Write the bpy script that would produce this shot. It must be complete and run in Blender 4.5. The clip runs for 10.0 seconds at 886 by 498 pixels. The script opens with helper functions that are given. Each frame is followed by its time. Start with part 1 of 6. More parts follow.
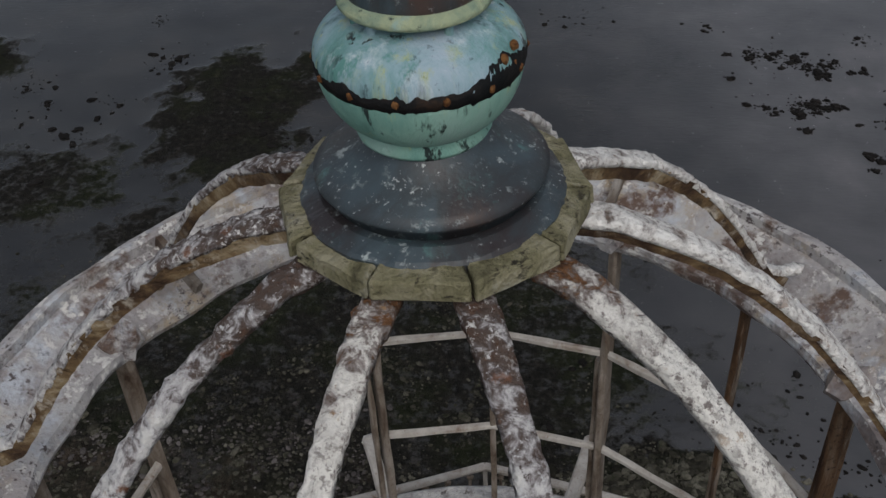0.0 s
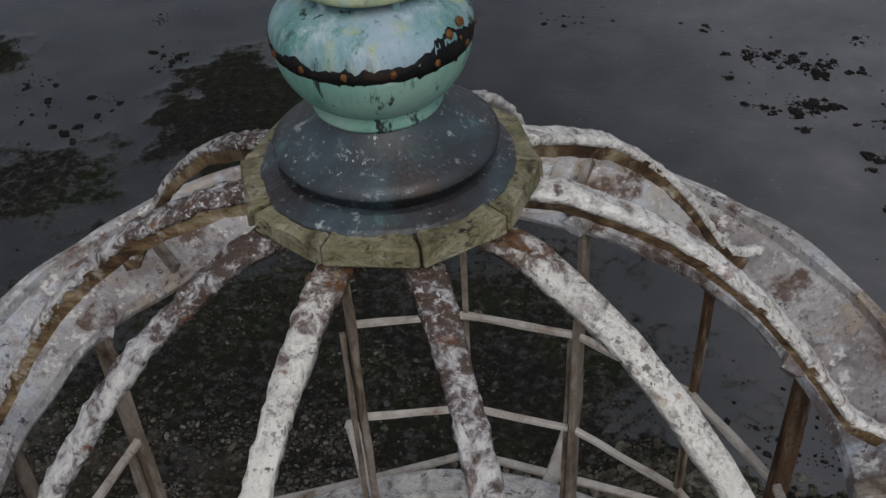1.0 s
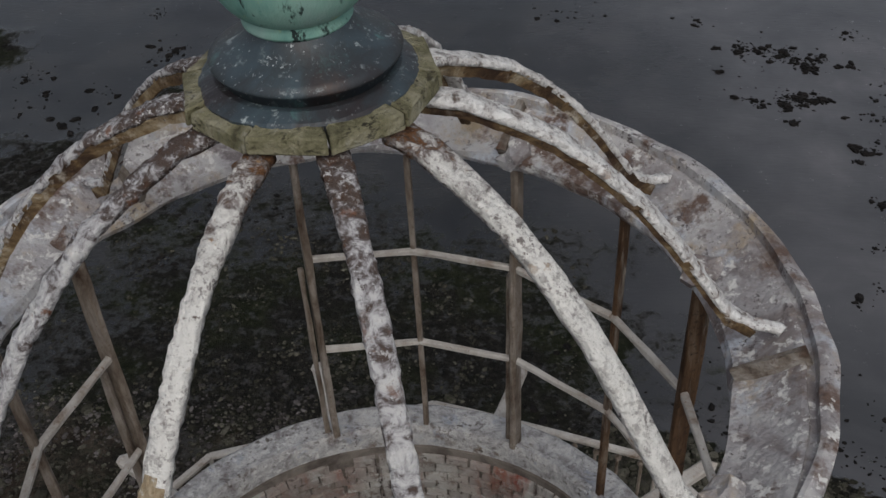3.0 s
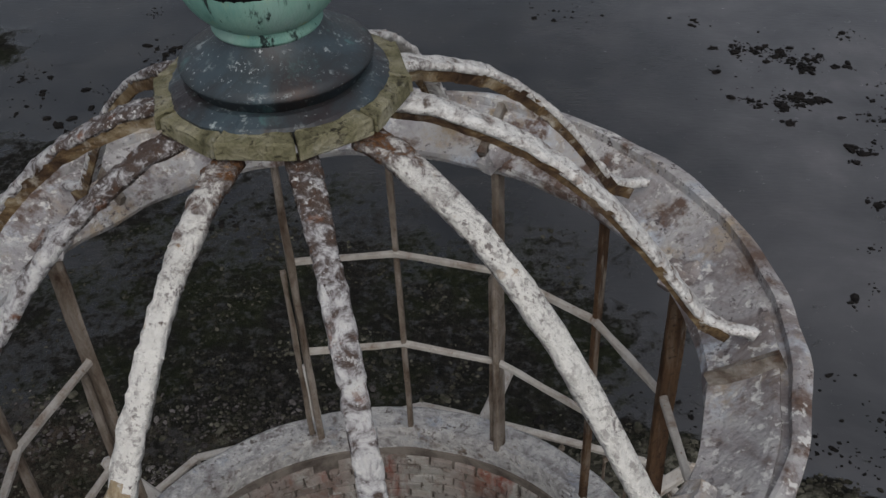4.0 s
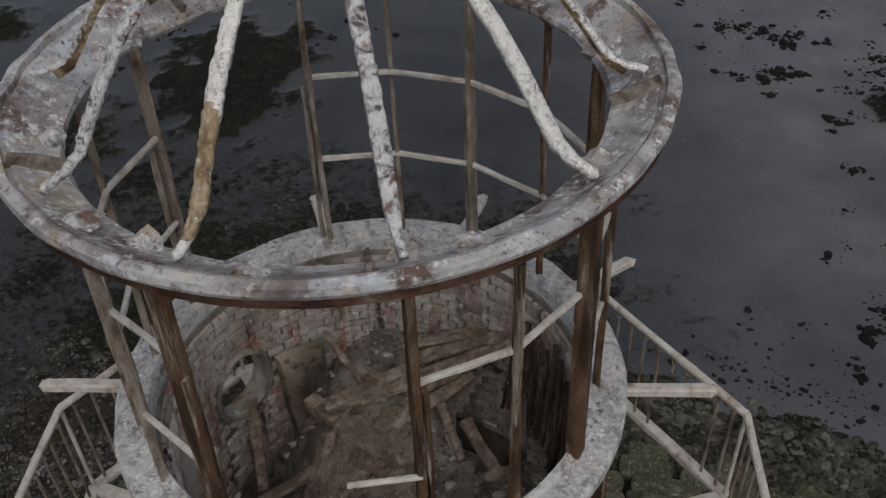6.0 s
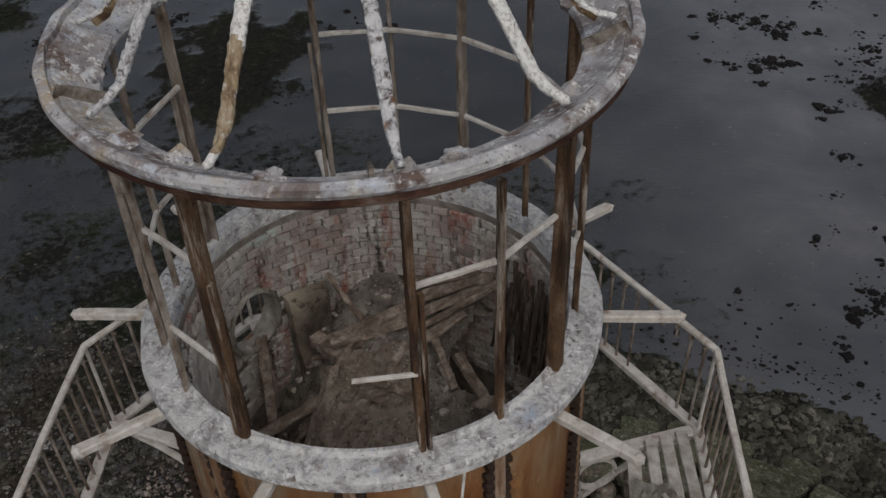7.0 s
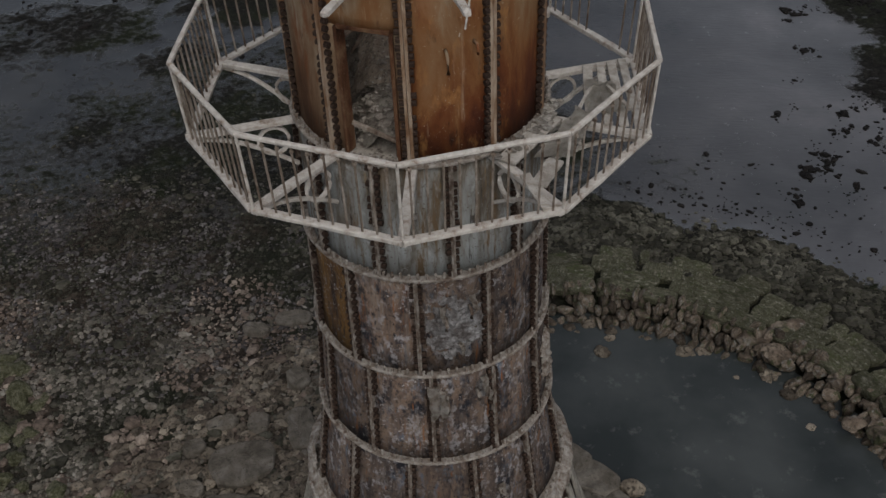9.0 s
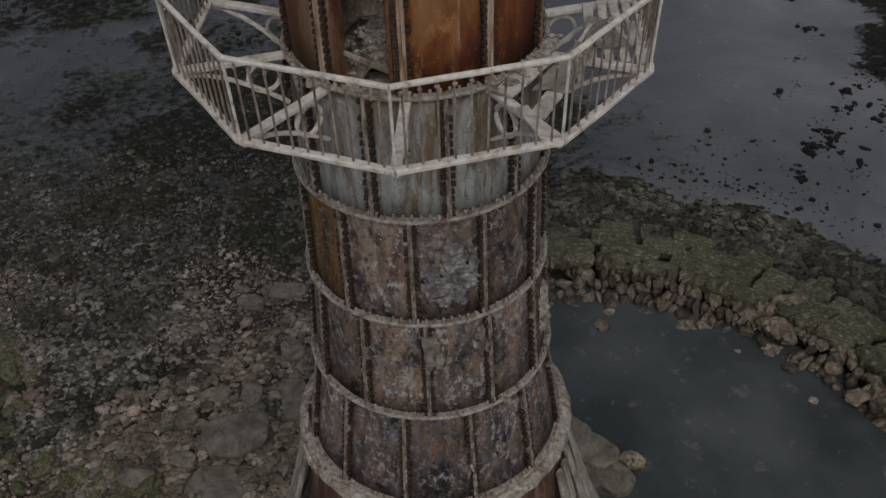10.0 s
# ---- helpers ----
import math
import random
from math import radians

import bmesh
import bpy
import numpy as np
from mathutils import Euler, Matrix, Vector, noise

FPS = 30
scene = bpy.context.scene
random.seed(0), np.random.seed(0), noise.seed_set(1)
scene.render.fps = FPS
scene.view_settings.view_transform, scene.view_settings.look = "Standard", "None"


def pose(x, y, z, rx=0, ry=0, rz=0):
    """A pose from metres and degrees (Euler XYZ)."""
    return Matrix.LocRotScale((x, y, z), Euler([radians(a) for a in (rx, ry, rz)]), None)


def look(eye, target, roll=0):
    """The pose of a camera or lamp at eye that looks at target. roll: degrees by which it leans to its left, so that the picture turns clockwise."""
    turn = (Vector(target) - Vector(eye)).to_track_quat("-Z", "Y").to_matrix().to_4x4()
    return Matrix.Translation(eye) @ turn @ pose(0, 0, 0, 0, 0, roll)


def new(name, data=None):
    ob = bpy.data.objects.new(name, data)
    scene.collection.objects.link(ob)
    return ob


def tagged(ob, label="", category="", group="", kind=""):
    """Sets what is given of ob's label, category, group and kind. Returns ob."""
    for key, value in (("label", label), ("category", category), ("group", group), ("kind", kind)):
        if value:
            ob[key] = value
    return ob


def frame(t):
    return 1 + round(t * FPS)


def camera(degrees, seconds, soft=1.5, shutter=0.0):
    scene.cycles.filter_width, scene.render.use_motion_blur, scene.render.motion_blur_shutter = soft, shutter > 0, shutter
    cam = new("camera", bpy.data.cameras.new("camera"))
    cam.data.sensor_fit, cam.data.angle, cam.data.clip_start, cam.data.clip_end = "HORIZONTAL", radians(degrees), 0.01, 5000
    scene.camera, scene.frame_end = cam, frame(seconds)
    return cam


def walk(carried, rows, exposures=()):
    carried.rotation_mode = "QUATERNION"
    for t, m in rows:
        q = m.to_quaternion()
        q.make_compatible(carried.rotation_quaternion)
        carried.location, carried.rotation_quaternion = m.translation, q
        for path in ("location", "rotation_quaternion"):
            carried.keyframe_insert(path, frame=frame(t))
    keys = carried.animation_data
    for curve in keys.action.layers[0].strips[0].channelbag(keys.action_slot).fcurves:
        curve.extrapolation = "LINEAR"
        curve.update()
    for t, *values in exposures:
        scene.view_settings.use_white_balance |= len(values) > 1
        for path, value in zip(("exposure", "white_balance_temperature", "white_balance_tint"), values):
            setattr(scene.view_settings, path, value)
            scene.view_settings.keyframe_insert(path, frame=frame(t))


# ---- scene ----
cam = camera(45.8, 10.0)
# seconds, place of the eye in metres, yaw, pitch, roll
ROWS = [
    (0.0, 0.2046, -2.3268, 21.3399, 2.470, -38.980, 2.646),
    (0.5, 0.2512, -2.4280, 21.3571, 2.322, -38.880, 2.543),
    (1.0, 0.3440, -2.4584, 21.3411, 2.664, -38.967, 2.573),
    (1.5, 0.4272, -2.5570, 21.3683, 2.696, -38.920, 2.546),
    (2.0, 0.5039, -2.8378, 21.3405, 2.718, -38.915, 2.540),
    (2.5, 0.5744, -2.9718, 21.3503, 2.718, -38.927, 2.530),
    (2.7, 0.6113, -3.0125, 21.3603, 2.728, -38.945, 2.530),
    (3.8, 0.7403, -3.0274, 21.3792, 2.718, -39.013, 2.465),
    (4.0, 0.7527, -3.0060, 21.3836, 2.718, -39.021, 2.445),
    (4.5, 0.7830, -3.0959, 21.4464, 2.714, -38.958, 2.445),
    (5.0, 0.8560, -3.7507, 21.4648, 2.750, -38.938, 2.359),
    (5.5, 0.9276, -4.8772, 21.3917, 2.730, -38.992, 2.283),
    (5.7, 0.9354, -5.0238, 21.3841, 2.727, -39.027, 2.246),
    (6.8, 1.0021, -5.5696, 21.5327, 2.626, -39.140, 2.168),
    (7.0, 1.0268, -5.9664, 21.5505, 2.659, -39.230, 2.138),
    (7.5, 1.0799, -7.5692, 21.5854, 2.650, -39.351, 2.086),
    (8.0, 1.1691, -9.8901, 21.4328, 2.683, -39.514, 2.033),
    (8.5, 1.1686, -11.3698, 21.0175, 2.695, -39.718, 1.934),
    (9.0, 1.1076, -11.9971, 20.9901, 2.683, -39.766, 1.902),
    (9.5, 1.1348, -12.1334, 20.9663, 2.715, -39.753, 1.854),
    (10.0, 1.1469, -12.1224, 20.1564, 2.797, -39.889, 1.726),
]
walk(cam, [(t, pose(x, y, z, 90 + pitch, roll, yaw)) for t, x, y, z, yaw, pitch, roll in ROWS])
SKY, SUN = 0.103, 1.06
# ---------------------------------------------------------------- light
world = bpy.data.worlds.new("overcast_sky")
scene.world = world
world.use_nodes = True
wn, wl = world.node_tree.nodes, world.node_tree.links
wn.clear()
sky = wn.new("ShaderNodeTexSky")
sky.sky_type, sky.sun_disc = "NISHITA", False
sky.sun_elevation, sky.sun_rotation = radians(50), radians(168)
sky.air_density, sky.dust_density, sky.ozone_density = 1.0, 2.5, 2.0
soften = wn.new("ShaderNodeHueSaturation")
soften.inputs["Saturation"].default_value = 0.42
back = wn.new("ShaderNodeBackground")
back.inputs["Strength"].default_value = SKY
wout = wn.new("ShaderNodeOutputWorld")
wl.new(sky.outputs[0], soften.inputs["Color"])
wl.new(soften.outputs[0], back.inputs["Color"])
wl.new(back.outputs[0], wout.inputs[0])
sun = new("sun", bpy.data.lights.new("sun", "SUN"))
sun.data.energy, sun.data.angle, sun.data.color = SUN, radians(50), (1.0, 0.965, 0.91)
sun.matrix_world = look((30 * math.sin(radians(168)) * math.cos(radians(50)), 30 * math.cos(radians(168)) * math.cos(radians(50)), 30 * math.sin(radians(50))), (0, 0, 0))

# ---------------------------------------------------------------- materials


def weathered(name, stops, scale=3.0, stretch=(1, 1, 1), fine=None, fine_scale=40.0, fine_cut=(0.55, 0.7),
              rough=(0.6, 0.9), bump=0.3, bump_scale=60.0, metal=0.0, island=0.0, detail=6.0, spec=0.14, distort=0.6, zshift=None, hub=None, place=False, layers=()):
    """Layered stains: a ramp of colours over a broad noise, specks over a fine one, and a fine relief."""
    m = bpy.data.materials.new(name)
    m.use_nodes = True
    nt = m.node_tree
    nd, ln = nt.nodes, nt.links
    b = nd["Principled BSDF"]
    tc = nd.new("ShaderNodeTexCoord")
    mp = nd.new("ShaderNodeMapping")
    mp.inputs["Scale"].default_value = stretch
    pos = nd.new("ShaderNodeNewGeometry")
    ln.new(pos.outputs["Position"] if place else tc.outputs["Object"], mp.inputs["Vector"])
    oi = nd.new("ShaderNodeObjectInfo")
    ge = nd.new("ShaderNodeNewGeometry")
    rnd = nd.new("ShaderNodeMath")
    rnd.operation = "MULTIPLY_ADD"
    ln.new(oi.outputs["Random"], rnd.inputs[0])
    rnd.inputs[1].default_value = 9.0
    ln.new(ge.outputs["Random Per Island"], rnd.inputs[2])
    n1 = nd.new("ShaderNodeTexNoise")
    n1.noise_dimensions = "4D"
    n1.inputs["Scale"].default_value, n1.inputs["Detail"].default_value = scale, detail
    n1.inputs["Roughness"].default_value, n1.inputs["Distortion"].default_value = 0.65, distort
    ln.new(mp.outputs[0], n1.inputs["Vector"])
    if not place:
        ln.new(rnd.outputs[0], n1.inputs["W"])
    ramp = nd.new("ShaderNodeValToRGB")
    els = ramp.color_ramp.elements
    while len(els) < len(stops):
        els.new(0.5)
    for e, (p, c) in zip(els, stops):
        e.position, e.color = p, (*c, 1)
    fac = n1.outputs["Fac"]
    if zshift or hub:
        sep = nd.new("ShaderNodeSeparateXYZ")
        ln.new(tc.outputs["Object"], sep.inputs[0])
        sh = nd.new("ShaderNodeMapRange")
        if zshift:
            lo, hi, amount = zshift
            ln.new(sep.outputs["Z"], sh.inputs["Value"])
        else:
            lo, hi, amount = hub
            flat = nd.new("ShaderNodeCombineXYZ")
            ln.new(sep.outputs["X"], flat.inputs[0])
            ln.new(sep.outputs["Y"], flat.inputs[1])
            length = nd.new("ShaderNodeVectorMath")
            length.operation = "LENGTH"
            ln.new(flat.outputs[0], length.inputs[0])
            ln.new(length.outputs["Value"], sh.inputs["Value"])
        sh.inputs["From Min"].default_value, sh.inputs["From Max"].default_value = lo, hi
        sh.inputs["To Min"].default_value, sh.inputs["To Max"].default_value = -amount, amount
        su = nd.new("ShaderNodeMath")
        su.operation = "ADD"
        ln.new(fac, su.inputs[0])
        ln.new(sh.outputs[0], su.inputs[1])
        fac = su.outputs[0]
    ln.new(fac, ramp.inputs[0])
    col = ramp.outputs[0]
    n2 = nd.new("ShaderNodeTexNoise")
    n2.inputs["Scale"].default_value, n2.inputs["Detail"].default_value = fine_scale, 5.0
    n2.inputs["Roughness"].default_value = 0.7
    ln.new(tc.outputs["Object"], n2.inputs["Vector"])
    if fine:
        cut = nd.new("ShaderNodeMapRange")
        cut.inputs["From Min"].default_value, cut.inputs["From Max"].default_value = fine_cut
        ln.new(n2.outputs["Fac"], cut.inputs["Value"])
        mix = nd.new("ShaderNodeMix")
        mix.data_type = "RGBA"
        ln.new(cut.outputs[0], mix.inputs[0])
        ln.new(col, mix.inputs[6])
        mix.inputs[7].default_value = (*fine, 1)
        col = mix.outputs[2]
    for colour, lscale, lcut, lstretch, mscale in layers:
        lm = nd.new("ShaderNodeMapping")
        lm.inputs["Scale"].default_value = lstretch
        lm.inputs["Location"].default_value = (lscale * 0.37, lscale * 0.61, 1.7)
        ln.new(pos.outputs["Position"] if place else tc.outputs["Object"], lm.inputs["Vector"])
        masks = []
        for sc, (lo, hi) in ((lscale, lcut), (mscale, (0.44, 0.58))):
            if not sc:
                continue
            t = nd.new("ShaderNodeTexNoise")
            t.noise_dimensions = "4D"
            t.inputs["Scale"].default_value, t.inputs["Detail"].default_value, t.inputs["Roughness"].default_value = sc, 8.0, 0.68
            ln.new(lm.outputs[0], t.inputs["Vector"])
            if not place:
                ln.new(rnd.outputs[0], t.inputs["W"])
            c = nd.new("ShaderNodeMapRange")
            c.inputs["From Min"].default_value, c.inputs["From Max"].default_value = lo, hi
            ln.new(t.outputs["Fac"], c.inputs["Value"])
            masks.append(c.outputs[0])
        f = masks[0]
        if len(masks) > 1:
            mu = nd.new("ShaderNodeMath")
            mu.operation = "MULTIPLY"
            ln.new(masks[0], mu.inputs[0])
            ln.new(masks[1], mu.inputs[1])
            f = mu.outputs[0]
        mx = nd.new("ShaderNodeMix")
        mx.data_type = "RGBA"
        ln.new(f, mx.inputs[0])
        ln.new(col, mx.inputs[6])
        mx.inputs[7].default_value = (*colour, 1)
        col = mx.outputs[2]
    if island:
        hs = nd.new("ShaderNodeHueSaturation")
        val = nd.new("ShaderNodeMath")
        val.operation = "MULTIPLY_ADD"
        add = nd.new("ShaderNodeMath")
        add.operation = "ADD"
        ln.new(oi.outputs["Random"], add.inputs[0])
        ln.new(ge.outputs["Random Per Island"], add.inputs[1])
        fr = nd.new("ShaderNodeMath")
        fr.operation = "FRACT"
        ln.new(add.outputs[0], fr.inputs[0])
        ln.new(fr.outputs[0], val.inputs[0])
        val.inputs[1].default_value, val.inputs[2].default_value = island, 1 - island / 2
        ln.new(val.outputs[0], hs.inputs["Value"])
        ln.new(col, hs.inputs["Color"])
        col = hs.outputs[0]
    ln.new(col, b.inputs["Base Color"])
    rr = nd.new("ShaderNodeMapRange")
    rr.inputs["To Min"].default_value, rr.inputs["To Max"].default_value = rough
    ln.new(n1.outputs["Fac"], rr.inputs["Value"])
    ln.new(rr.outputs[0], b.inputs["Roughness"])
    b.inputs["Metallic"].default_value = metal
    b.inputs["Specular IOR Level"].default_value = spec
    n3 = nd.new("ShaderNodeTexNoise")
    n3.inputs["Scale"].default_value, n3.inputs["Detail"].default_value = bump_scale, 6.0
    ln.new(mp.outputs[0], n3.inputs["Vector"])
    hsum = nd.new("ShaderNodeMath")
    hsum.operation = "ADD"
    ln.new(n3.outputs["Fac"], hsum.inputs[0])
    ln.new(n1.outputs["Fac"], hsum.inputs[1])
    bp = nd.new("ShaderNodeBump")
    bp.inputs["Strength"].default_value, bp.inputs["Distance"].default_value = bump, 0.02
    ln.new(hsum.outputs[0], bp.inputs["Height"])
    ln.new(bp.outputs[0], b.inputs["Normal"])
    return m


ALL, DRIP = (1, 1, 1), (2.4, 2.4, 0.28)
M_GUANO = weathered("crusted_white_iron", [(0.27, (0.070, 0.040, 0.027)), (0.35, (0.150, 0.070, 0.030)), (0.39, (0.110, 0.082, 0.068)), (0.435, (0.24, 0.21, 0.20)), (0.482, (0.55, 0.53, 0.50)), (0.60, (0.73, 0.71, 0.67))],
                    scale=17, fine=(0.25, 0.215, 0.195), fine_scale=60, fine_cut=(0.60, 0.69), bump=1.0, bump_scale=44, hub=(0.36, 0.90, 0.165), detail=14, distort=0.8,
                    layers=[((0.30, 0.18, 0.085), 18, (0.60, 0.65), ALL, 1.6), ((0.34, 0.315, 0.30), 26, (0.54, 0.60), ALL, 3.0), ((0.20, 0.175, 0.165), 50, (0.53, 0.58), ALL, 4.0), ((0.72, 0.71, 0.68), 45, (0.58, 0.63), ALL, 3.0), ((0.10, 0.07, 0.055), 45, (0.60, 0.64), ALL, 3.6)])
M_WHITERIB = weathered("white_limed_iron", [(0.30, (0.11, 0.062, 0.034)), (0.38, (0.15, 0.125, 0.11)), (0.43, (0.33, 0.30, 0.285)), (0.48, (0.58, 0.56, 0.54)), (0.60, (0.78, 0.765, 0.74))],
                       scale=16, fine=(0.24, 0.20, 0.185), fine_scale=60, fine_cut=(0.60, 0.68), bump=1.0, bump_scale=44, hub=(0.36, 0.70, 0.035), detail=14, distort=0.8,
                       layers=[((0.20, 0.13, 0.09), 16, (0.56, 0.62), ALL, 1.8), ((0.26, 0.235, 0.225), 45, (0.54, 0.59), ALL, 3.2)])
M_GREYRIB = weathered("flaking_grey_iron", [(0.33, (0.085, 0.048, 0.032)), (0.40, (0.088, 0.064, 0.054)), (0.455, (0.085, 0.064, 0.056)), (0.495, (0.17, 0.152, 0.15)), (0.54, (0.34, 0.325, 0.33)), (0.60, (0.52, 0.51, 0.51)), (0.70, (0.60, 0.59, 0.57))],
                      scale=19, fine=(0.56, 0.56, 0.57), fine_scale=60, fine_cut=(0.60, 0.66), bump=1.0, bump_scale=44, hub=(0.36, 1.05, 0.085), detail=14, distort=0.8,
                      layers=[((0.17, 0.078, 0.045), 12, (0.57, 0.63), ALL, 2.0), ((0.64, 0.63, 0.62), 42, (0.56, 0.60), ALL, 3.0), ((0.075, 0.055, 0.048), 40, (0.58, 0.62), ALL, 3.0)])
M_EAVE = weathered("lichened_eave_iron", [(0.30, (0.120, 0.084, 0.070)), (0.41, (0.215, 0.190, 0.186)), (0.49, (0.325, 0.310, 0.312)), (0.58, (0.430, 0.415, 0.405)), (0.70, (0.350, 0.372, 0.415))],
                   scale=1.7, fine=(0.15, 0.12, 0.11), fine_scale=30, fine_cut=(0.62, 0.72), bump=0.6, bump_scale=40, detail=13, distort=0.9,
                   layers=[((0.36, 0.285, 0.195), 2.0, (0.50, 0.60), ALL, 6), ((0.45, 0.475, 0.52), 2.4, (0.50, 0.59), ALL, 9), ((0.125, 0.085, 0.068), 2.8, (0.53, 0.60), ALL, 0), ((0.15, 0.13, 0.13), 5.5, (0.54, 0.61), ALL, 1.5),
                           ((0.60, 0.585, 0.56), 20, (0.54, 0.59), ALL, 2.5), ((0.10, 0.085, 0.085), 34, (0.56, 0.60), ALL, 4.0)])
M_FASCIA = weathered("dark_rust_fascia", [(0.32, (0.018, 0.010, 0.008)), (0.46, (0.050, 0.022, 0.015)), (0.58, (0.10, 0.058, 0.040)), (0.70, (0.20, 0.16, 0.13))],
                     scale=3, stretch=(1, 1, 2), fine=(0.25, 0.22, 0.19), fine_scale=24, fine_cut=(0.66, 0.74), bump=0.8, bump_scale=40, detail=10)
M_COPING = weathered("pale_weathered_coping", [(0.30, (0.16, 0.135, 0.12)), (0.41, (0.275, 0.26, 0.255)), (0.49, (0.40, 0.39, 0.385)), (0.58, (0.53, 0.515, 0.49)), (0.70, (0.36, 0.385, 0.44))],
                     scale=9, fine=(0.14, 0.115, 0.10), fine_scale=40, fine_cut=(0.60, 0.70), bump=0.9, bump_scale=50, detail=12, distort=0.9,
                     layers=[((0.33, 0.365, 0.43), 2.2, (0.56, 0.64), ALL, 6), ((0.16, 0.12, 0.09), 5, (0.575, 0.64), ALL, 2.0), ((0.13, 0.11, 0.10), 22, (0.55, 0.60), ALL, 2.4), ((0.66, 0.65, 0.63), 26, (0.54, 0.60), ALL, 2.5)])
M_PAINT = weathered("flaking_white_paint", [(0.32, (0.20, 0.14, 0.10)), (0.42, (0.38, 0.34, 0.30)), (0.60, (0.52, 0.49, 0.45))],
                    scale=7, fine=(0.20, 0.12, 0.08), fine_scale=60, fine_cut=(0.60, 0.70), bump=0.35)
M_BAR = weathered("rusty_grey_bar", [(0.34, (0.056, 0.034, 0.023)), (0.48, (0.167, 0.134, 0.106)), (0.64, (0.292, 0.254, 0.219))],
                  scale=8, stretch=(1, 1, 0.4), fine=(0.10, 0.06, 0.04), fine_scale=60, fine_cut=(0.58, 0.7), bump=0.4)
M_POST = weathered("brown_rusted_post", [(0.32, (0.014, 0.009, 0.007)), (0.46, (0.052, 0.029, 0.017)), (0.58, (0.110, 0.064, 0.036)), (0.72, (0.22, 0.17, 0.125))],
                   scale=4, stretch=(2.0, 2.0, 0.35), fine=(0.02, 0.014, 0.011), fine_scale=40, fine_cut=(0.54, 0.7), bump=0.5, layers=[((0.32, 0.28, 0.235), 7, (0.52, 0.61), (2.4, 2.4, 0.25), 1.4)])
M_STRAP = weathered("rib_web_rust", [(0.30, (0.022, 0.014, 0.010)), (0.42, (0.055, 0.033, 0.020)), (0.52, (0.13, 0.085, 0.044)), (0.60, (0.24, 0.185, 0.115)), (0.70, (0.38, 0.34, 0.27))],
                    scale=5, stretch=(1, 1, 1.6), fine=(0.030, 0.020, 0.015), fine_scale=24, fine_cut=(0.58, 0.70), bump=0.6, detail=11, layers=[((0.40, 0.36, 0.30), 9, (0.54, 0.62), ALL, 2.0), ((0.025, 0.016, 0.012), 6, (0.56, 0.63), ALL, 1.7)])
M_RUSTPLATE = weathered("orange_rust_plate", [(0.24, (0.023, 0.008, 0.005)), (0.36, (0.066, 0.020, 0.010)), (0.46, (0.114, 0.038, 0.014)), (0.56, (0.167, 0.075, 0.029)), (0.66, (0.194, 0.110, 0.055)), (0.80, (0.255, 0.189, 0.128))],
                        scale=1.5, stretch=(1.3, 1.3, 0.42), fine=(0.25, 0.18, 0.12), fine_scale=20, fine_cut=(0.64, 0.80), bump=0.3, rough=(0.45, 0.75), zshift=(13.7, 16.1, 0.19), detail=7, distort=0.7,
                        layers=[((0.33, 0.25, 0.17), 2.2, (0.58, 0.68), (2.0, 2.0, 0.16), 5), ((0.035, 0.015, 0.011), 2.4, (0.57, 0.66), (1.5, 1.5, 0.5), 6), ((0.26, 0.125, 0.045), 3.0, (0.56, 0.66), (1.4, 1.4, 0.6), 0), ((0.42, 0.36, 0.29), 26, (0.62, 0.67), ALL, 2.0)])
M_TANPLATE = weathered("tan_stained_plate", [(0.26, (0.05, 0.023, 0.014)), (0.38, (0.12, 0.062, 0.033)), (0.48, (0.19, 0.125, 0.077)), (0.58, (0.25, 0.19, 0.13)), (0.72, (0.35, 0.315, 0.265))],
                       scale=1.5, stretch=(1.4, 1.4, 0.32), fine=(0.11, 0.06, 0.035), fine_scale=20, fine_cut=(0.62, 0.76), bump=0.3, zshift=(13.7, 16.1, 0.07), detail=8, distort=0.6,
                       layers=[((0.42, 0.39, 0.34), 2.4, (0.56, 0.64), (2.4, 2.4, 0.14), 6), ((0.15, 0.055, 0.021), 2.4, (0.52, 0.63), (1.6, 1.6, 0.4), 0), ((0.045, 0.022, 0.015), 4, (0.58, 0.65), (1.6, 1.6, 0.4), 3)])
M_SHAFT = weathered("brown_blistered_plate", [(0.28, (0.024, 0.018, 0.017)), (0.40, (0.055, 0.042, 0.036)), (0.50, (0.103, 0.075, 0.060)), (0.58, (0.150, 0.105, 0.076)), (0.70, (0.105, 0.097, 0.097))],
                    scale=2.2, stretch=(2.0, 2.0, 0.5), fine=(0.022, 0.018, 0.016), fine_scale=13, fine_cut=(0.55, 0.66), bump=1.0, bump_scale=22, detail=13, island=0.7, zshift=(6.5, 12.0, 0.05),
                    layers=[((0.165, 0.135, 0.115), 6, (0.50, 0.62), DRIP, 1.3), ((0.15, 0.060, 0.024), 5, (0.55, 0.66), DRIP, 0.9), ((0.020, 0.018, 0.020), 8, (0.52, 0.60), (1.6, 1.6, 0.5), 1.2),
                            ((0.085, 0.105, 0.135), 5, (0.53, 0.63), (1.4, 1.4, 0.6), 0.9), ((0.016, 0.016, 0.020), 2.6, (0.53, 0.61), (1.2, 1.2, 0.7), 0), ((0.25, 0.235, 0.235), 10, (0.52, 0.60), (1, 1, 0.7), 1.1), ((0.34, 0.32, 0.305), 17, (0.58, 0.63), ALL, 1.3), ((0.17, 0.070, 0.026), 4, (0.60, 0.66), DRIP, 0)])
